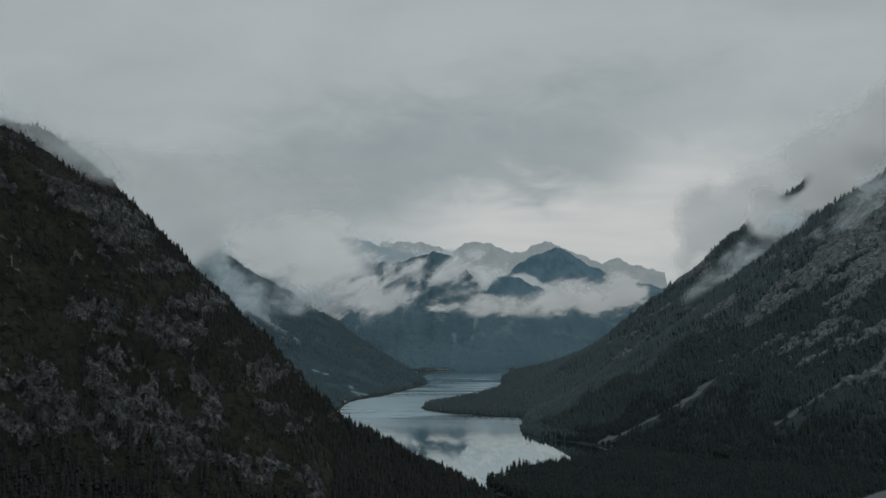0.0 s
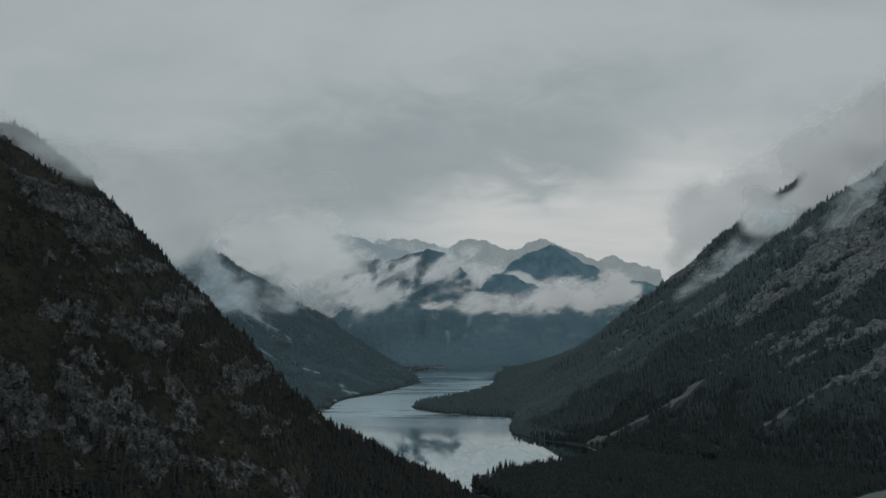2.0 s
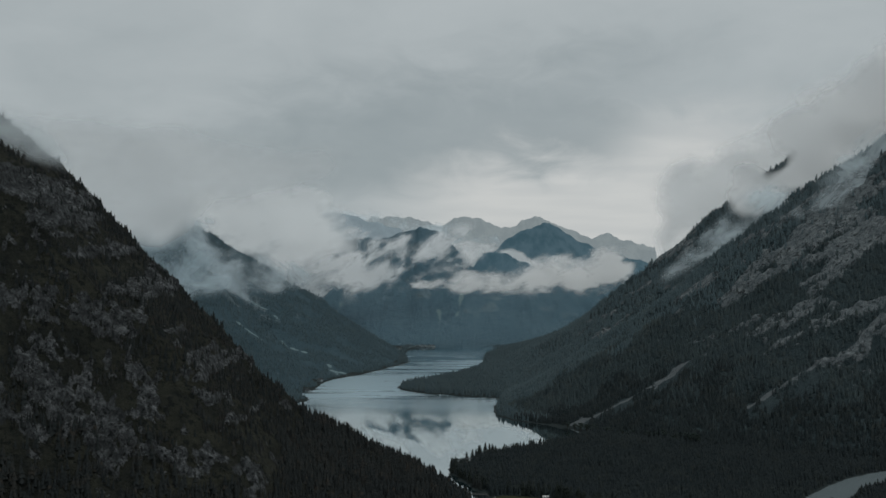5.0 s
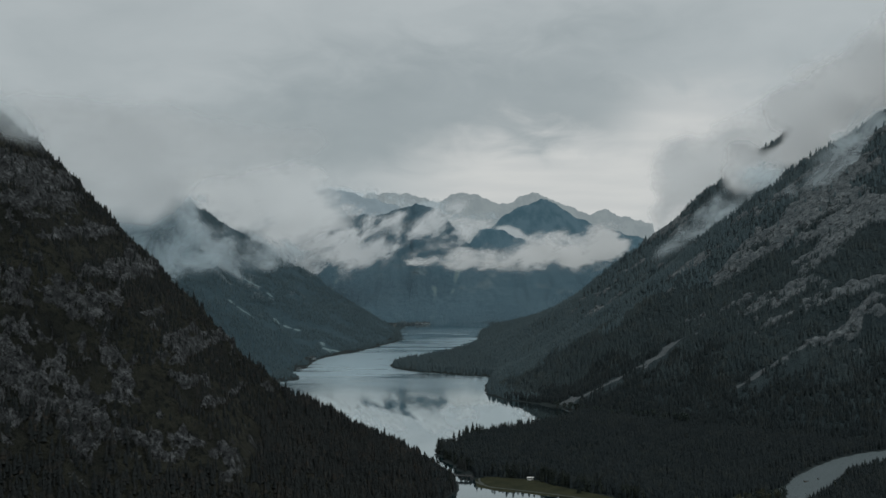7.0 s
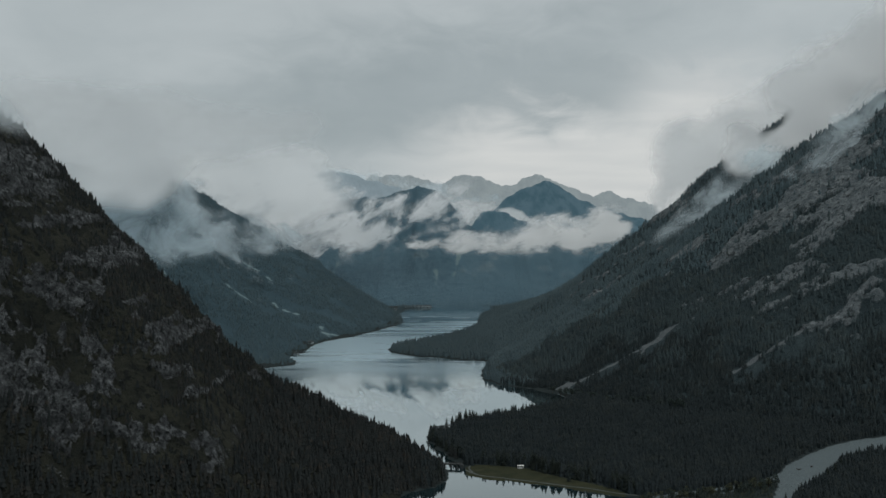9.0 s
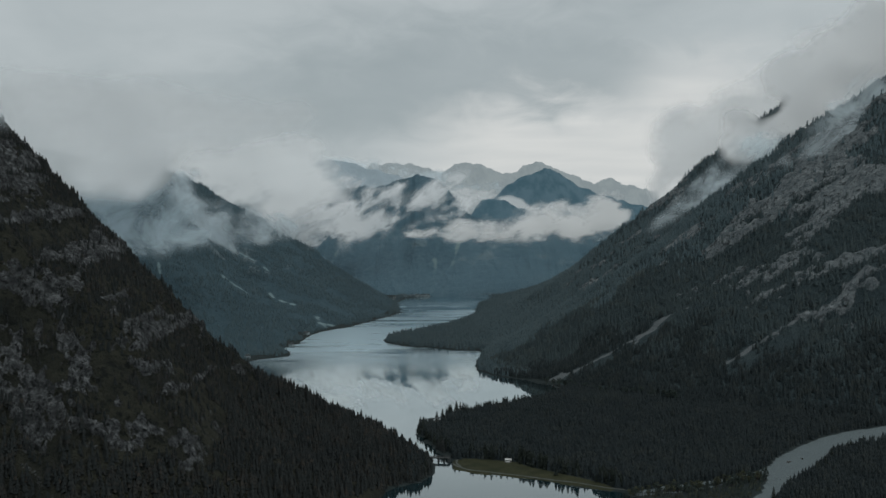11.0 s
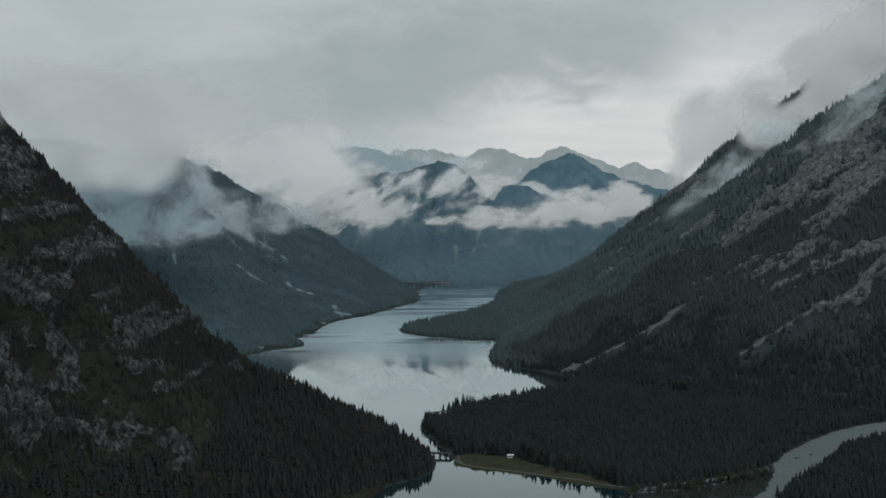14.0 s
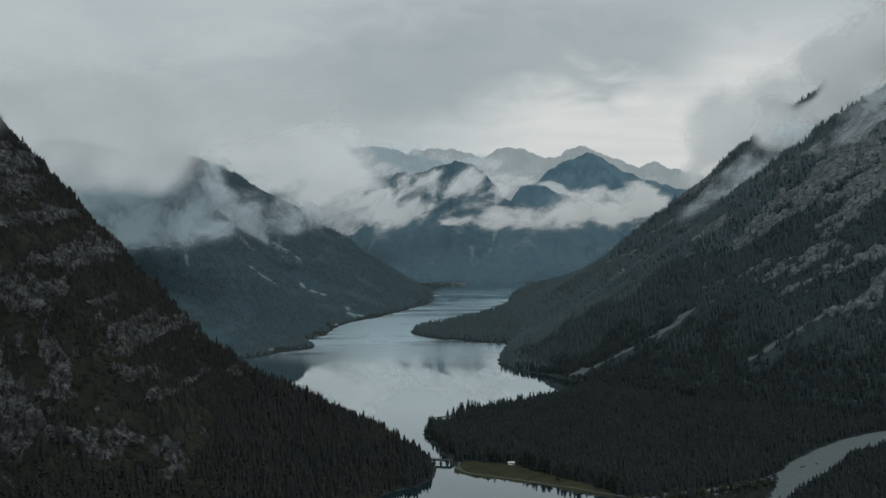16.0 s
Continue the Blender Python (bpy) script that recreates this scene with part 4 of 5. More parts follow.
fog("cloud_far_wisps", "torn white cloud streaming over far wooded slopes", 14.75,
    [(0.0, 1.14, 0.62, 0.12, 33, 0.6), (0.42, 1.37, 0.42, 0.15, 30, 0.65), (-0.30, 1.38, 0.46, 0.10, 30, 0.6), (-0.57, 1.17, 0.42, 0.16, 15, 0.5), (-0.88, 0.95, 0.46, 0.17, 8, 0.75), (0.74, 1.20, 0.22, 0.12, 20, 0.7), (-1.18, 1.05, 0.38, 0.26, 0, 0.9),
     (-1.41, 1.30, 0.36, 0.36, 0, 1), (-1.37, 0.86, 0.30, 0.18, 0, 0.85), (-0.49, 0.96, 0.32, 0.14, 15, 0.65), (0.55, 1.07, 0.34, 0.09, 25, 0.5), (-0.85, 1.45, 0.4, 0.14, 0, 0.6)], STREAM, 281, 2, 0.1, 0.4)
fog("cloud_valley_bank", "bright white cloud bank with a level base", 13.8,
    [(0.36, 0.87, 0.40, 0.09, 8, 0.7), (0.78, 0.91, 0.48, 0.14, 0, 0.9), (1.28, 0.92, 0.50, 0.12, 0, 0.95), (1.77, 0.94, 0.50, 0.15, 0, 0.95), (2.27, 0.98, 0.43, 0.19, 0, 0.95), (2.59, 1.08, 0.24, 0.22, 20, 0.85), (2.13, 1.15, 0.40, 0.10, 8, 0.6)],
    WHITE, 301, 2, 0.10, 0.3)
fog("cloud_valley_wisps", "white cloud wisps behind a wooded knoll", 17.9,
    [(0.67, 1.32, 0.46, 0.22, 20, 0.85), (1.27, 1.37, 0.42, 0.10, -15, 0.85), (1.78, 1.19, 0.40, 0.12, -15, 0.85), (2.42, 1.12, 0.50, 0.14, 5, 0.9), (2.97, 1.19, 0.50, 0.17, 15, 0.9)], WHITE, 321, 1, 0.1, 0.3)
fog("cloud_far_veil", "thin pale cloud before distant peaks", 21.2, [(-1.5, 1.95, 0.7, 0.3, 0, 0.6), (-0.4, 1.82, 0.6, 0.22, 0, 0.6), (0.4, 1.75, 0.6, 0.18, 0, 0.65), (1.2, 1.62, 0.6, 0.15, 0, 0.6)], VEIL, 331, 1)
fog("cloud_right_bank", "billowing grey cloud behind a wooded ridge", 11.3,
    [(2.90, 1.78, 0.26, 0.24, 0, 1), (3.21, 1.91, 0.35, 0.29, 20, 1), (3.58, 2.02, 0.35, 0.28, 20, 1), (3.97, 2.18, 0.35, 0.26, 20, 1), (4.34, 2.40, 0.46, 0.35, 20, 1), (4.79, 2.68, 0.52, 0.40, 20, 1), (2.72, 1.52, 0.18, 0.24, -20, 0.85),
     (2.55, 1.28, 0.16, 0.18, -20, 0.6), (3.38, 1.68, 0.29, 0.23, 20, 0.9), (4.2, 1.9, 0.5, 0.4, 20, 1)], PALE, 341, 1, 0.1, 0.6)
fog("cloud_right_fold", "white mist filling the gap between two ridges", 9.15,
    [(2.42, 1.17, 0.20, 0.07, 37, 0.42), (2.67, 1.30, 0.22, 0.085, 37, 0.65), (2.92, 1.45, 0.24, 0.12, 35, 0.85), (3.15, 1.66, 0.23, 0.12, 35, 0.75), (2.24, 1.02, 0.16, 0.06, 40, 0.25)], FILM, 361, 2, 0.08, 0.4)
fog("cloud_right_roof", "grey cloud lying on the upper ridge", 9.6,
    [(2.97, 1.65, 0.18, 0.14, 30, 0.85), (3.18, 1.72, 0.20, 0.13, 30, 0.9), (3.40, 1.84, 0.18, 0.13, 35, 0.65), (3.56, 2.03, 0.21, 0.20, 30, 0.6), (3.80, 2.21, 0.29, 0.27, 30, 1), (4.12, 2.44, 0.39, 0.39, 30, 1), (3.01, 1.88, 0.15, 0.14, 0, 0.7), (3.44, 2.30, 0.22, 0.15, 30, 0.9),
     (3.71, 1.92, 0.20, 0.15, 35, 0.75), (4.32, 2.74, 0.32, 0.22, 32, 1), (4.62, 2.98, 0.34, 0.26, 32, 1), (3.35, 1.98, 0.15, 0.075, 33, -0.62)], PALE, 351, 1, 0.06, 0.3)
fog("cloud_right_veil", "thin cloud veil sliding over the ridge trees", 7.9,
    [(3.00, 1.58, 0.26, 0.10, 36, 0.6), (3.21, 1.72, 0.20, 0.10, 38, 0.75), (3.38, 1.84, 0.16, 0.10, 38, 0.75), (2.82, 1.46, 0.16, 0.08, 35, 0.4), (3.6, 2.0, 0.2, 0.12, 38, 0.8)], FILM, 381, 1, 0.08, 0.5)
fog("haze_lake_head", "faint blue haze over the far end of the lake", 13.95, [(-0.6, 0.32, 1.0, 0.38, 0, 0.9), (0.6, 0.30, 1.2, 0.40, 0, 1), (1.8, 0.35, 1.0, 0.40, 0, 0.9)], HAZE, 391, 1, 0.1, 0.1)
fog("cloud_west_veil", "thin cloud veil over the mountain top", 4.6,
    [(-1.85, 1.71, 0.24, 0.12, -20, 0.85), (-1.62, 1.645, 0.20, 0.09, -25, 0.75), (-1.474, 1.58, 0.14, 0.065, -28, 0.6), (-1.353, 1.526, 0.09, 0.045, -30, 0.45), (-1.69, 1.56, 0.22, 0.06, -10, 0.45), (-2.1, 1.75, 0.3, 0.2, -20, 0.85)], CAP, 401, 2, 0.05, 0.3, 2.0)

# ---- things along the shores ----


def plain(name, a, bcol, scale, rough=0.8, spec=0.2, metal=0.0):
    """Paint, timber or stone with grain and stains."""
    m, q = surface(name)
    p = q.n("ShaderNodeTexCoord").outputs["Object"]
    n = q.math("ADD", q.math("MULTIPLY", q.noise(p, scale, 5, 0.6), 0.6), q.math("MULTIPLY", q.noise(p, scale * 0.15, 3), 0.4))
    b = finish(q, q.mix(q.ramp(n, 0.35, 0.65), a, bcol), rough, n, 0.3, 0.02, spec)
    b.inputs["Metallic"].default_value = metal
    return m


TIMBER = plain("weathered_timber", (0.045, 0.043, 0.040), (0.09, 0.086, 0.08), 3.0)
CONCRETE = plain("stained_concrete", (0.028, 0.031, 0.032), (0.06, 0.064, 0.065), 1.5)
WHITE_PAINT = plain("white_paint", (0.68, 0.69, 0.68), (0.82, 0.82, 0.80), 2.0, 0.5)
DARK_GLASS = plain("dark_window_glass", (0.02, 0.024, 0.028), (0.03, 0.035, 0.04), 1.0, 0.08, 0.6)
ROOF_TILE = plain("brown_roof_tile", (0.040, 0.047, 0.050), (0.068, 0.076, 0.078), 2.0)
PLASTER = plain("pale_plaster", (0.22, 0.27, 0.28), (0.33, 0.38, 0.39), 1.0)
BARK = plain("grey_brown_bark", (0.045, 0.038, 0.032), (0.085, 0.072, 0.06), 4.0, 0.95)
STONE = plain("pale_boulder", (0.105, 0.125, 0.13), (0.195, 0.225, 0.23), 1.2, 0.95)
PATH_GRAVEL = plain("pale_path_gravel", (0.055, 0.062, 0.057), (0.090, 0.099, 0.092), 0.8, 0.95)


def thing(name, label, category, m, group="", kind=""):
    ob = new(name)
    ob.empty_display_size = 0.5
    ob.matrix_world = m
    return tagged(ob, label, category, group, kind)


def part(name, bm, material, parent, label=""):
    """One bmesh as one mesh object under a thing or a part."""
    me = bpy.data.meshes.new(name)
    bm.to_mesh(me)
    bm.free()
    me.materials.append(material)
    ob = new(name, me)
    ob.parent = parent
    return tagged(ob, label)


def box(sx, sy, sz, x=0.0, y=0.0, z=0.0, edge=0.03, bm=None):
    """A block with eased edges, standing on z."""
    out = bm or bmesh.new()
    made = bmesh.ops.create_cube(out, size=1.0)["verts"]
    bmesh.ops.scale(out, verts=made, vec=(sx, sy, sz))
    bmesh.ops.translate(out, verts=made, vec=(x, y, z + sz / 2))
    if edge:
        edges = list({e for v in made for e in v.link_edges})
        bmesh.ops.bevel(out, geom=edges, offset=edge, segments=1, affect="EDGES")
    return out


def tube(points, radii, sides=6, bm=None):
    """A tapered limb through the points."""
    out = bm or bmesh.new()
    rings = []
    for k, (p, r) in enumerate(zip(points, radii)):
        a, c = Vector(points[max(k - 1, 0)]), Vector(points[min(k + 1, len(points) - 1)])
        q = (c - a).to_track_quat("Z", "Y")
        rings.append([out.verts.new(Vector(p) + q @ Vector((r * math.cos(6.2832 * s / sides), r * math.sin(6.2832 * s / sides), 0))) for s in range(sides)])
    for lo, hi in zip(rings, rings[1:]):
        for s in range(sides):
            out.faces.new((lo[s], lo[(s + 1) % sides], hi[(s + 1) % sides], hi[s]))
    out.faces.new(list(reversed(rings[0])))
    out.faces.new(rings[-1])
    return out


def ground_at(x, y):
    return float(land_height(np.array([x]), np.array([y]))[0])


# the road bridge over the narrows
def bridge():
    a, c = Vector((0.383 * U, 5.045 * U, 0)), Vector((0.478 * U, 5.028 * U, 0))
    mid, span = (a + c) / 2, (c - a).length
    turn = math.degrees(math.atan2(c.y - a.y, c.x - a.x))
    b = thing("road_bridge", "narrow concrete road bridge with railings over the narrows", "bridge", pose(mid.x, mid.y, 0, 0, 0, turn))
    part("deck", box(span, 4.2, 0.55, 0, 0, 3.5, 0.06), CONCRETE, b)
    for y in (-2.0, 2.0):
        part("girder", box(span, 0.35, 0.55, 0, y * 0.8, 2.95, 0.03), CONCRETE, b)
    for x in (-0.30, 0.0, 0.28):
        pier = part("pier", box(1.1, 3.0, 6.2, x * span, 0, -3.2, 0.08), CONCRETE, b)
        part("pier_cap", box(2.2, 3.6, 0.4, x * span, 0, 2.56, 0.18), CONCRETE, pier)
        part("pier_foot", box(2.4, 3.8, 1.1, x * span, 0, -0.55, 0.25), CONCRETE, pier)
    for y in (-2.0, 2.0):
        rail = part("railing", box(span, 0.10, 0.12, 0, y, 5.05, 0.02), TIMBER, b, "dark timber handrail")
        part("middle_rail", box(span, 0.07, 0.10, 0, y, 4.6, 0.015), TIMBER, rail)
        for k in range(11):
            part("post", box(0.12, 0.14, 1.05, (k / 10 - 0.5) * (span - 0.4), y, 4.04, 0.015), TIMBER, rail)
    for x in (-0.5, 0.5):
        part("abutment", box(2.6, 4.8, 5.0, x * span, 0, -1.6, 0.12), CONCRETE, b, "stained concrete abutment")


bridge()


# the white kiosk on the meadow
def kiosk():
    x, y = 0.738 * U, 4.965 * U
    k = thing("kiosk", "small white kiosk with a flat roof on the lakeside meadow", "kiosk", pose(x, y, ground_at(x, y) - 0.1, 0, 0, 4))
    part("base", box(6.0, 3.2, 0.3, 0, 0, 0, 0.04), CONCRETE, k)
    part("wall", box(5.6, 2.8, 1.15, 0, 0, 0.3, 0.03), WHITE_PAINT, k)
    part("upper_wall", box(5.6, 2.8, 0.35, 0, 0, 2.35, 0.03), WHITE_PAINT, k)
    for dx in (-2.65, -0.9, 0.9, 2.65):
        part("corner_post", box(0.22, 2.7, 0.9, dx, 0, 1.45, 0.02), WHITE_PAINT, k)
    for dx in (-1.78, 0.0, 1.78):
        w = part("window", box(1.5, 2.5, 0.88, dx, 0, 1.46, 0.01), DARK_GLASS, k, "dark window strip")
        part("window_sill", box(1.6, 0.3, 0.08, dx, -1.45, 1.42, 0.01), WHITE_PAINT, w)
    part("door", box(0.9, 0.06, 1.9, 2.0, -1.44, 0.32, 0.01), TIMBER, k)
    part("roof", box(6.6, 3.8, 0.3, 0, 0, 2.7, 0.06), WHITE_PAINT, k, "flat white roof with overhang")


kiosk()


# the boat jetty at the wooded point
def jetty():
    a, c = Vector((0.365 * U, 5.905 * U, 0)), Vector((0.45 * U, 5.955 * U, 0))
    mid, span = (a + c) / 2, (c - a).length
    j = thing("boat_jetty", "roofed wooden boat jetty on posts at the wooded point", "jetty", pose(mid.x, mid.y, 0, 0, 0, math.degrees(math.atan2(c.y - a.y, c.x - a.x))))
    for k in range(12):
        part("plank", box(span / 12 - 0.05, 3.4, 0.12, (k + 0.5) / 12 * span - span / 2, 0, 1.1, 0.01), TIMBER, j)
    for k in range(5):
        for y in (-1.5, 1.5):
            part("post", tube([((k / 4 - 0.5) * (span - 0.6), y, -3.0), ((k / 4 - 0.5) * (span - 0.6), y, 4.2)], [0.14, 0.12]), TIMBER, j)
    for y in (-1.15, 1.15):
        bm = box(span + 0.8, 2.7, 0.14, 0, 0, 0, 0.02)
        bmesh.ops.rotate(bm, verts=bm.verts, cent=(0, 0, 0), matrix=Matrix.Rotation(radians(24 if y < 0 else -24), 3, "X"))
        bmesh.ops.translate(bm, verts=bm.verts, vec=(0, y, 4.55))
        part("roof", bm, ROOF_TILE, j, "brown shingled roof slope")
    part("beam", box(span, 0.2, 0.2, 0, 0, 4.1, 0.02), TIMBER, j)


jetty()


def ribbon(name, label, line, width, material, lift):
    """A worn path laid on the ground."""
    pts = []
    for (ax, ay), (bx, by) in zip(line, line[1:]):
        for k in range(8):
            pts.append(Vector(((ax + (bx - ax) * k / 8) * U, (ay + (by - ay) * k / 8) * U)))
    for _ in range(6):
        pts = [pts[0]] + [(pts[k - 1] + pts[k] * 2 + pts[k + 1]) / 4 for k in range(1, len(pts) - 1)] + [pts[-1]]
    xs, vs = [], []
    for k, p in enumerate(pts):
        d = (pts[min(k + 1, len(pts) - 1)] - pts[max(k - 1, 0)]).normalized()
        for s in (-1, -0.4, 0.4, 1):
            e = p + Vector((-d.y, d.x)) * width * s * (0.5 + 0.08 * math.sin(k * 1.7))
            xs.append((e.x, e.y))
    g = np.array(xs)
    z = land_height(g[:, 0], g[:, 1]) + lift
    ob = new(name, mesh_of(name, np.column_stack([g, z]), grid_faces(4, len(pts)), material))
    return tagged(ob, label, "path", kind="structure")


ribbon("path_shore", "pale gravel path along the lakeside meadow", [(0.49, 4.99), (0.515, 4.91), (0.56, 4.853), (0.664, 4.81), (0.779, 4.748), (0.934, 4.66), (1.08, 4.567), (1.15, 4.525), (1.22, 4.49)], 2.2, PATH_GRAVEL, 0.22)
ribbon("path_wood", "pale path curving from the meadow into the forest", [(0.525, 4.91), (0.51, 4.98), (0.512, 5.03), (0.532, 5.11), (0.555, 5.2)], 1.8, PATH_GRAVEL, 0.26)


# ---- single spruces at the water's edge ----
def needle_material():
    m, q = surface("spruce_needles")
    r = q.n("ShaderNodeObjectInfo").outputs["Random"]
    n = q.noise(where(q), 1.6, 4, 0.6)
    col = q.mix(q.math("ADD", q.math("MULTIPLY", r, 0.5), q.math("MULTIPLY", n, 0.5)), (0.012, 0.018, 0.017), (0.030, 0.038, 0.031))
    finish(q, col, 0.85, n, 0.5, 0.3, 0.15)
    return m


NEEDLES = needle_material()


def leaf_material(name, a, c):
    m, q = surface(name)
    isl = q.n("ShaderNodeNewGeometry").outputs["Random Per Island"]
    r = q.n("ShaderNodeObjectInfo").outputs["Random"]
    finish(q, q.mix(q.math("ADD", q.math("MULTIPLY", isl, 0.6), q.math("MULTIPLY", r, 0.4)), a, c), 0.8, None, spec=0.15)
    return m


YELLOW_LEAVES = leaf_material("autumn_leaves", (0.036, 0.042, 0.028), (0.090, 0.096, 0.054))
GREEN_LEAVES = leaf_material("dull_green_leaves", (0.022, 0.033, 0.031), (0.048, 0.066, 0.058))


def spruce(seed):
    """A single spruce with drooping whorls of boughs."""
    rng = random.Random(seed)
    t = thing("spruce", "single dark green spruce at the water's edge", "tree", pose(0, 0, -500), "spruces along the shore")
    part("trunk", tube([(0, 0, 0), (0.03, 0, 0.45), (0, 0.01, 0.97)], [0.022, 0.014, 0.003], 6), BARK, t)
    bm = bmesh.new()
    for k in range(13):
        z = 0.10 + 0.86 * k / 13
        reach = (0.19 * (1 - k / 13.5) ** 0.85 + 0.012) * rng.uniform(0.85, 1.15)
        for s in range(9):
            a = s * 6.2832 / 9 + k * 0.7 + rng.uniform(-0.2, 0.2)
            rr, w = reach * rng.uniform(0.7, 1.15), 0.30 + rng.uniform(-0.05, 0.08)
            root = bm.verts.new((0, 0, z + 0.075 * (1 - k / 16)))
            left = bm.verts.new((rr * 0.72 * math.cos(a - w), rr * 0.72 * math.sin(a - w), z - 0.012))
            tip = bm.verts.new((rr * math.cos(a), rr * math.sin(a), z - 0.03 - 0.02 * rng.random()))
            right = bm.verts.new((rr * 0.72 * math.cos(a + w), rr * 0.72 * math.sin(a + w), z - 0.012))
            low = bm.verts.new((rr * 0.4 * math.cos(a), rr * 0.4 * math.sin(a), z - 0.035))
            for f in ((root, left, tip), (root, tip, right), (low, tip, left), (low, right, tip)):
                bm.faces.new(f)
    part("crown", bm, NEEDLES, t)
    return t


def broadleaf(seed, leaves, label, group):
    """A small broadleaf tree: forked limbs and a ragged crown of leaf sprays."""
    rng = random.Random(seed)
    t = thing("broadleaf_tree", label, "tree", pose(0, 0, -500), group)
    bm = tube([(0, 0, 0), (0.02, 0.01, 0.22), (0.0, 0.02, 0.5), (0.03, 0.0, 0.85)], [0.032, 0.024, 0.016, 0.004], 6)
    tips = [(0.03, 0.0, 0.85)]
    for k in range(7):
        a, z = k * 2.4 + rng.random(), 0.25 + 0.07 * k
        e = (0.24 * math.cos(a) * rng.uniform(0.7, 1.1), 0.24 * math.sin(a) * rng.uniform(0.7, 1.1), z + rng.uniform(0.14, 0.24))
        tube([(0.01, 0.01, z), (e[0] * 0.5, e[1] * 0.5, z + 0.08), e], [0.013, 0.009, 0.003], 5, bm)
        tips += [e, (e[0] * 0.6, e[1] * 0.6, e[2] - 0.03)]
    part("trunk", bm, BARK, t)
    crown = bmesh.new()
    for c in tips:
        for _ in range(26):
            v = Vector((rng.gauss(0, 1), rng.gauss(0, 1), rng.gauss(0, 0.8)))
            p = Vector(c) + v.normalized() * rng.uniform(0.02, 0.14)
            u1 = Vector((rng.gauss(0, 1), rng.gauss(0, 1), rng.gauss(0, 1))).normalized()
            u2 = u1.cross(Vector((rng.gauss(0, 1), rng.gauss(0, 1), 0.5))).normalized()
            s = rng.uniform(0.022, 0.042)
            crown.faces.new([crown.verts.new(p + u1 * s), crown.verts.new(p + u2 * s * 0.7), crown.verts.new(p - u1 * s), crown.verts.new(p - u2 * s * 0.7)])
    part("crown", crown, leaves, t)
    return t


def plant(kinds, spots, lo, hi, seed):
    """Stand copies of the trees at the spots, in units of U, on the ground."""
    rng = random.Random(seed)
    g = np.array(spots) * U
    zs = land_height(g[:, 0], g[:, 1])
    for (x, y), z in zip(g, zs):
        c = copy_thing(rng.choice(kinds), pose(x, y, z - 0.3, rng.uniform(-2, 2), rng.uniform(-2, 2), rng.uniform(0, 360)))
        h = rng.uniform(lo, hi)
        w = h * rng.uniform(1.05, 1.35)
        c.scale = (w, w, h)


def along(line, count, spread, rng):
    out = []
    for _ in range(count):
        k = rng.randrange(len(line) - 1)
        f = rng.random()
        (ax, ay), (bx, by) = line[k], line[k + 1]
        out.append((ax + (bx - ax) * f + rng.uniform(-spread, spread), ay + (by - ay) * f + rng.uniform(-spread, spread)))
    return out


SPRUCES = [spruce(s) for s in (1, 2, 3)]
YELLOWS = [broadleaf(s, YELLOW_LEAVES, "small broadleaf tree with yellow autumn leaves by the gravel bed", "autumn trees") for s in (4, 5)]
GREENS = [broadleaf(s, GREEN_LEAVES, "dull green broadleaf tree by the gravel bed", "broadleaf trees") for s in (6, 7)]
spot = random.Random(12)
plant(SPRUCES, [(0.488, 6.02), (0.497, 6.035), (0.55, 6.05), (0.563, 6.07), (0.53, 6.09)], 18, 22, 1)
plant(SPRUCES, along([(0.43, 5.97), (0.53, 6.08), (0.75, 6.28), (1.03, 6.6)], 45, 0.012, spot), 11, 15, 2)
plant(SPRUCES, along([(0.345, 5.85), (0.338, 5.62), (0.42, 5.36), (0.50, 5.17)], 34, 0.012, spot), 9, 14, 3)
plant(SPRUCES, along([(0.56, 5.08), (0.66, 5.035), (0.79, 4.985), (0.835, 4.91), (0.925, 4.82), (1.02, 4.72), (1.12, 4.615), (1.16, 4.56)], 64, 0.01, spot), 13, 18, 4)
plant(SPRUCES, along([(0.34, 4.70), (0.39, 4.83), (0.37, 5.0), (0.30, 5.2)], 26, 0.012, spot), 9, 13, 5)
plant(SPRUCES, [(1.84, 4.53), (1.93, 4.62), (2.02, 4.73), (2.08, 4.80), (2.15, 4.92), (2.22, 5.02), (2.30, 5.09), (2.38, 5.15), (1.78, 4.42), (1.72, 4.36)], 10, 15, 6)
plant(SPRUCES, [(0.924, 4.735), (0.885, 4.83), (1.075, 4.62), (0.79, 4.93)], 8, 12, 9)
plant(YELLOWS, along([(1.2, 4.425), (1.4, 4.49), (1.6, 4.565), (1.74, 4.64)], 34, 0.035, spot), 5, 9, 7)
plant(GREENS, along([(1.12, 4.40), (1.25, 4.43), (1.4, 4.47), (1.6, 4.54), (1.72, 4.60), (1.79, 4.70)], 62, 0.035, spot), 4, 9, 8)
plant(SPRUCES, along([(1.3, 4.44), (1.5, 4.52), (1.7, 4.60), (1.76, 4.65)], 12, 0.03, spot), 6, 11, 10)
plant(GREENS, along([(1.119, 7.159), (1.261, 6.962), (1.347, 6.811), (1.466, 6.687), (1.634, 6.5), (1.83, 6.353)], 40, 0.02, spot), 10, 13, 11)
for proto in SPRUCES + YELLOWS + GREENS:
    for o in (*proto.children_recursive, proto):
        bpy.data.objects.remove(o)


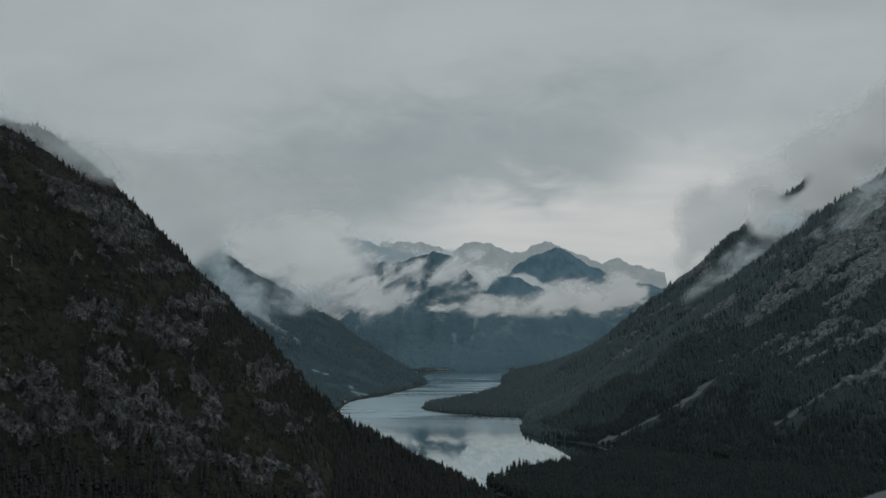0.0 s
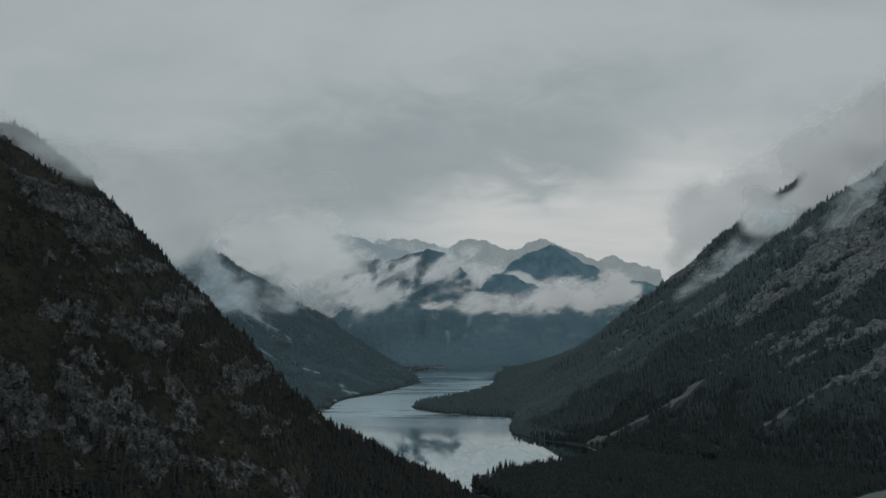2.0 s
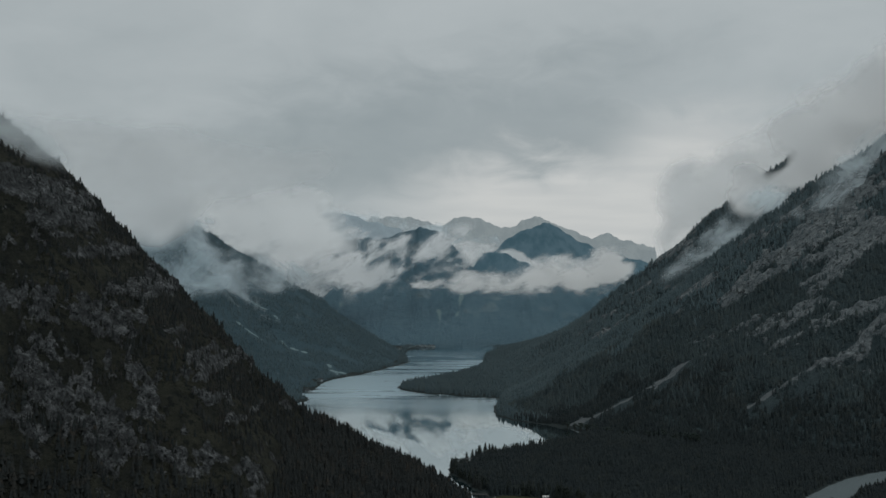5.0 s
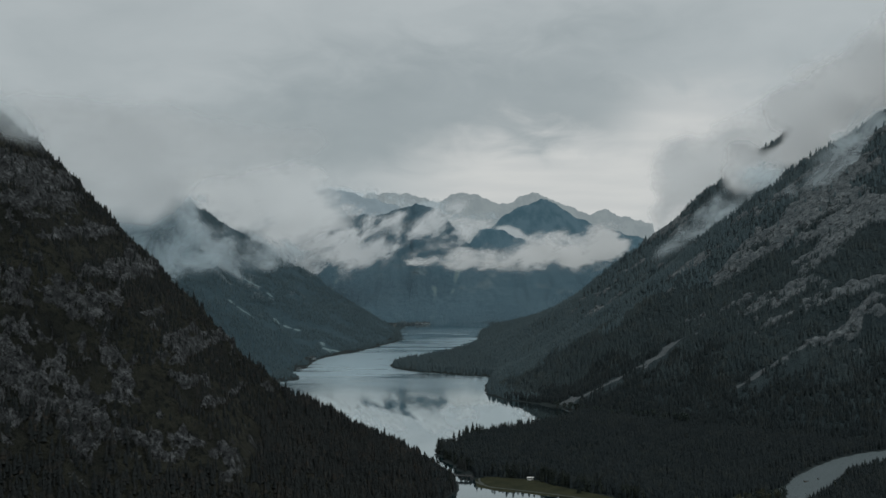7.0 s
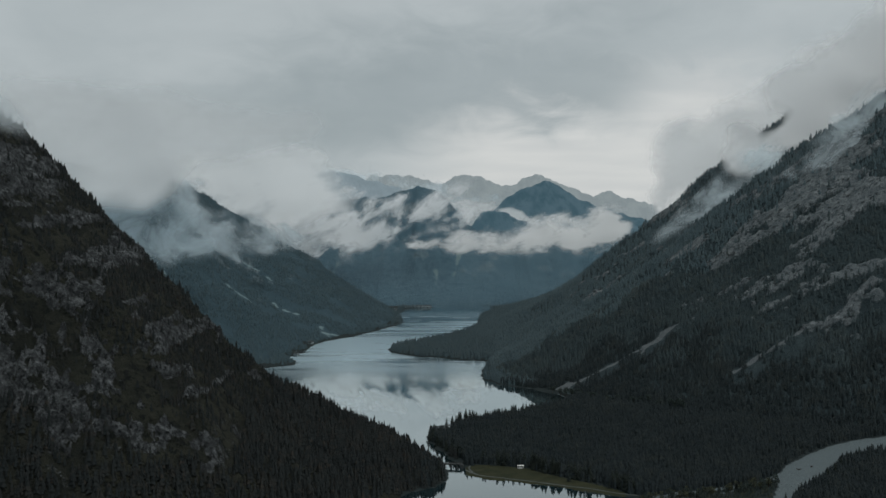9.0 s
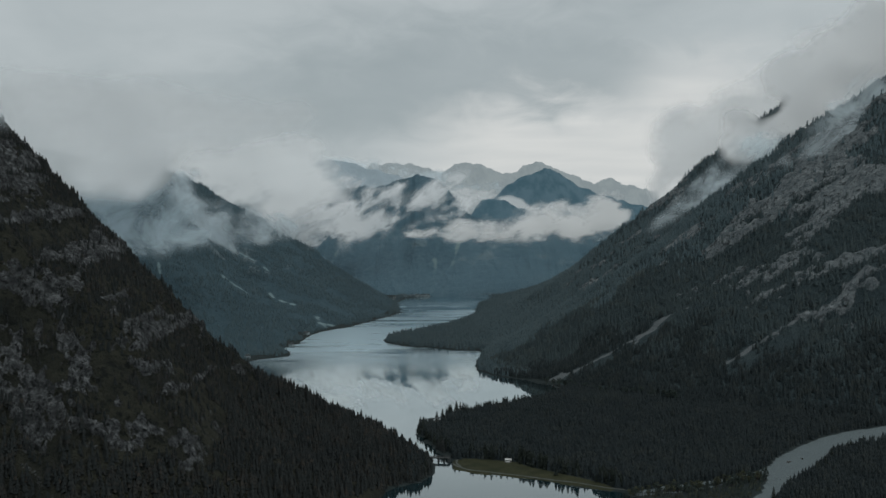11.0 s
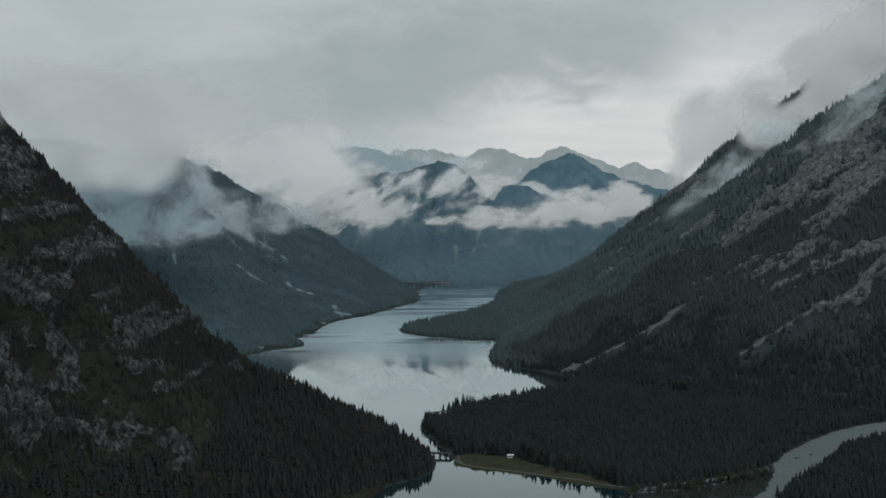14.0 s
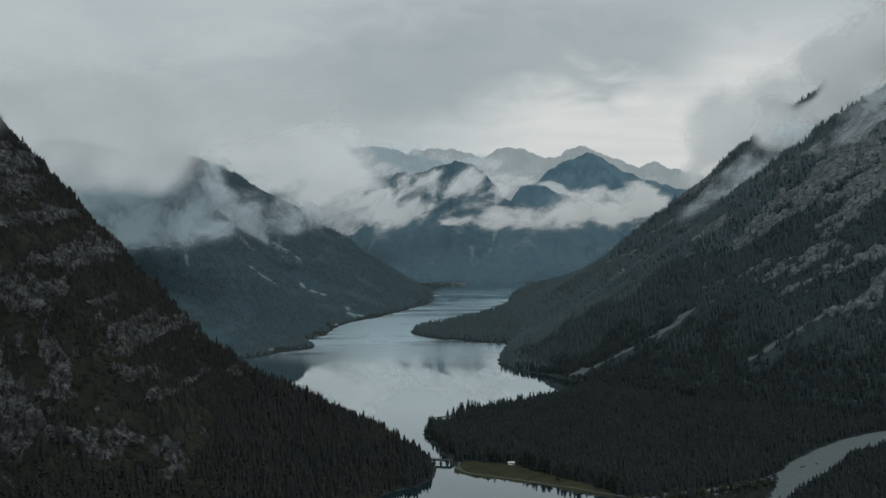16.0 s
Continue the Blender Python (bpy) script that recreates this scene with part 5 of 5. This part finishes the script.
# ---- houses far down the lake ----
def house(x, y, w, d, h, turn, label):
    """A small alpine house: plaster walls, shallow gable roof, chimney, windows and door."""
    z = ground_at(x * U, y * U)
    t = thing("house", label, "house", pose(x * U, y * U, max(z, 0.6) - 0.4, 0, 0, turn), "lakeside houses")
    part("wall", box(w, d, h, 0, 0, 0, 0.05), PLASTER, t)
    bm = bmesh.new()
    rise = w * 0.24
    ends = []
    for yy in (-d / 2 - 0.7, d / 2 + 0.7):
        ends.append([bm.verts.new(p) for p in ((-w / 2 - 0.8, yy, h - 0.35), (0, yy, h + rise), (w / 2 + 0.8, yy, h - 0.35), (w / 2 + 0.8, yy, h - 0.65), (0, yy, h + rise - 0.35), (-w / 2 - 0.8, yy, h - 0.65))])
    for k in range(6):
        bm.faces.new((ends[0][k], ends[0][(k + 1) % 6], ends[1][(k + 1) % 6], ends[1][k]))
    bm.faces.new(ends[0])
    bm.faces.new(list(reversed(ends[1])))
    roof = part("roof", bm, ROOF_TILE, t, "brown tiled gable roof")
    part("chimney", box(0.7, 0.7, 1.6, w * 0.2, d * 0.15, h + rise * 0.4, 0.04), PLASTER, roof)
    bm = bmesh.new()
    for yy in (-d / 2 + 0.02, d / 2 - 0.02):
        a = [bm.verts.new(p) for p in ((-w / 2 + 0.1, yy, h - 0.05), (w / 2 - 0.1, yy, h - 0.05), (0, yy, h + rise - 0.4))]
        bm.faces.new(a)
    part("gable", bm, TIMBER, t, "dark timber gable")
    for floor in range(2):
        for k in (-0.3, 0.0, 0.3):
            if floor == 0 and k == 0.0:
                part("door", box(1.0, 0.1, 2.0, 0, -d / 2 - 0.03, 0.1, 0.02), TIMBER, t)
                continue
            win = part("window", box(1.0, 0.08, 1.1, k * w, -d / 2 - 0.02, 1.0 + floor * 2.5, 0.01), DARK_GLASS, t)
            part("window_sill", box(1.2, 0.2, 0.08, k * w, -d / 2 - 0.06, 0.9 + floor * 2.5, 0.01), WHITE_PAINT, win)


for hx, hy, hw, hd, hh, turn in ((0.0, 14.16, 9, 11, 5.5, 10), (0.09, 14.24, 8, 9, 5.0, -15), (0.15, 14.25, 10, 12, 6.0, 5), (0.20, 14.28, 8, 10, 5.2, 30), (0.25, 14.295, 12, 10, 5.5, -8), (0.30, 14.32, 9, 9, 5.0, 12),
                                 (-0.13, 13.6, 8, 9, 5.2, 20), (-0.12, 13.9, 8, 9, 5.2, -30), (-0.05, 12.35, 8, 9, 5.0, 40)):
    house(hx, hy, hw, hd, hh, turn, "small pale alpine house at the end of the lake")
house(-0.765, 9.96, 9, 9, 4.8, 55, "white house by the water under a wooded slope")
house(-1.02, 8.40, 8, 9, 4.6, 20, "pale house among trees on the lake shore")
house(-0.79, 9.15, 7, 8, 4.5, 60, "pale house among trees on the lake shore")


# ---- driftwood and boulders on the gravel bed ----
def boulder(x, y, s, seed):
    bm = bmesh.new()
    bmesh.ops.create_icosphere(bm, subdivisions=2, radius=1.0)
    for v in bm.verts:
        v.co *= 1 + 0.28 * noise.noise(v.co * 1.3 + Vector((seed, 0, 0))) + 0.1 * noise.noise(v.co * 3.5 + Vector((0, seed, 0)))
        v.co = Vector((v.co.x * s * 1.3, v.co.y * s, v.co.z * s * 0.75))
    me = bpy.data.meshes.new("boulder")
    bm.to_mesh(me)
    bm.free()
    me.materials.append(STONE)
    ob = new("boulder", me)
    ob.matrix_world = pose(x * U, y * U, ground_at(x * U, y * U) + s * 0.25, 0, 0, seed * 40)
    tagged(ob, "rounded pale boulder lying on the gravel bed", "boulder", "boulders on the gravel")


stones = random.Random(31)
for k in range(26):
    f = stones.random()
    boulder(1.78 + 0.62 * f + stones.uniform(-0.03, 0.03), 4.58 + 0.66 * f + stones.uniform(-0.04, 0.04), stones.uniform(0.35, 1.0), k)


def driftwood(x, y, turn, long):
    t = thing("driftwood", "dead grey tree trunk stranded on the gravel bed", "driftwood", pose(x * U, y * U, ground_at(x * U, y * U), 0, 0, turn), "driftwood on the gravel")
    part("trunk", tube([(-long / 2, 0, 0.5), (0, 0.2, 0.7), (long / 2, 0, 0.6)], [0.5, 0.4, 0.2], 7), BARK, t)
    for k in range(6):
        a = k * 1.05
        part("root", tube([(-long / 2, 0, 0.6), (-long / 2 - 0.6, 0.8 * math.cos(a), 0.9 + 0.8 * math.sin(a)), (-long / 2 - 0.9, 1.5 * math.cos(a), 1.0 + 1.4 * abs(math.sin(a)))], [0.16, 0.1, 0.03], 5), BARK, t)


driftwood(1.97, 4.93, 35, 6.0)
driftwood(2.045, 4.995, 80, 4.5)
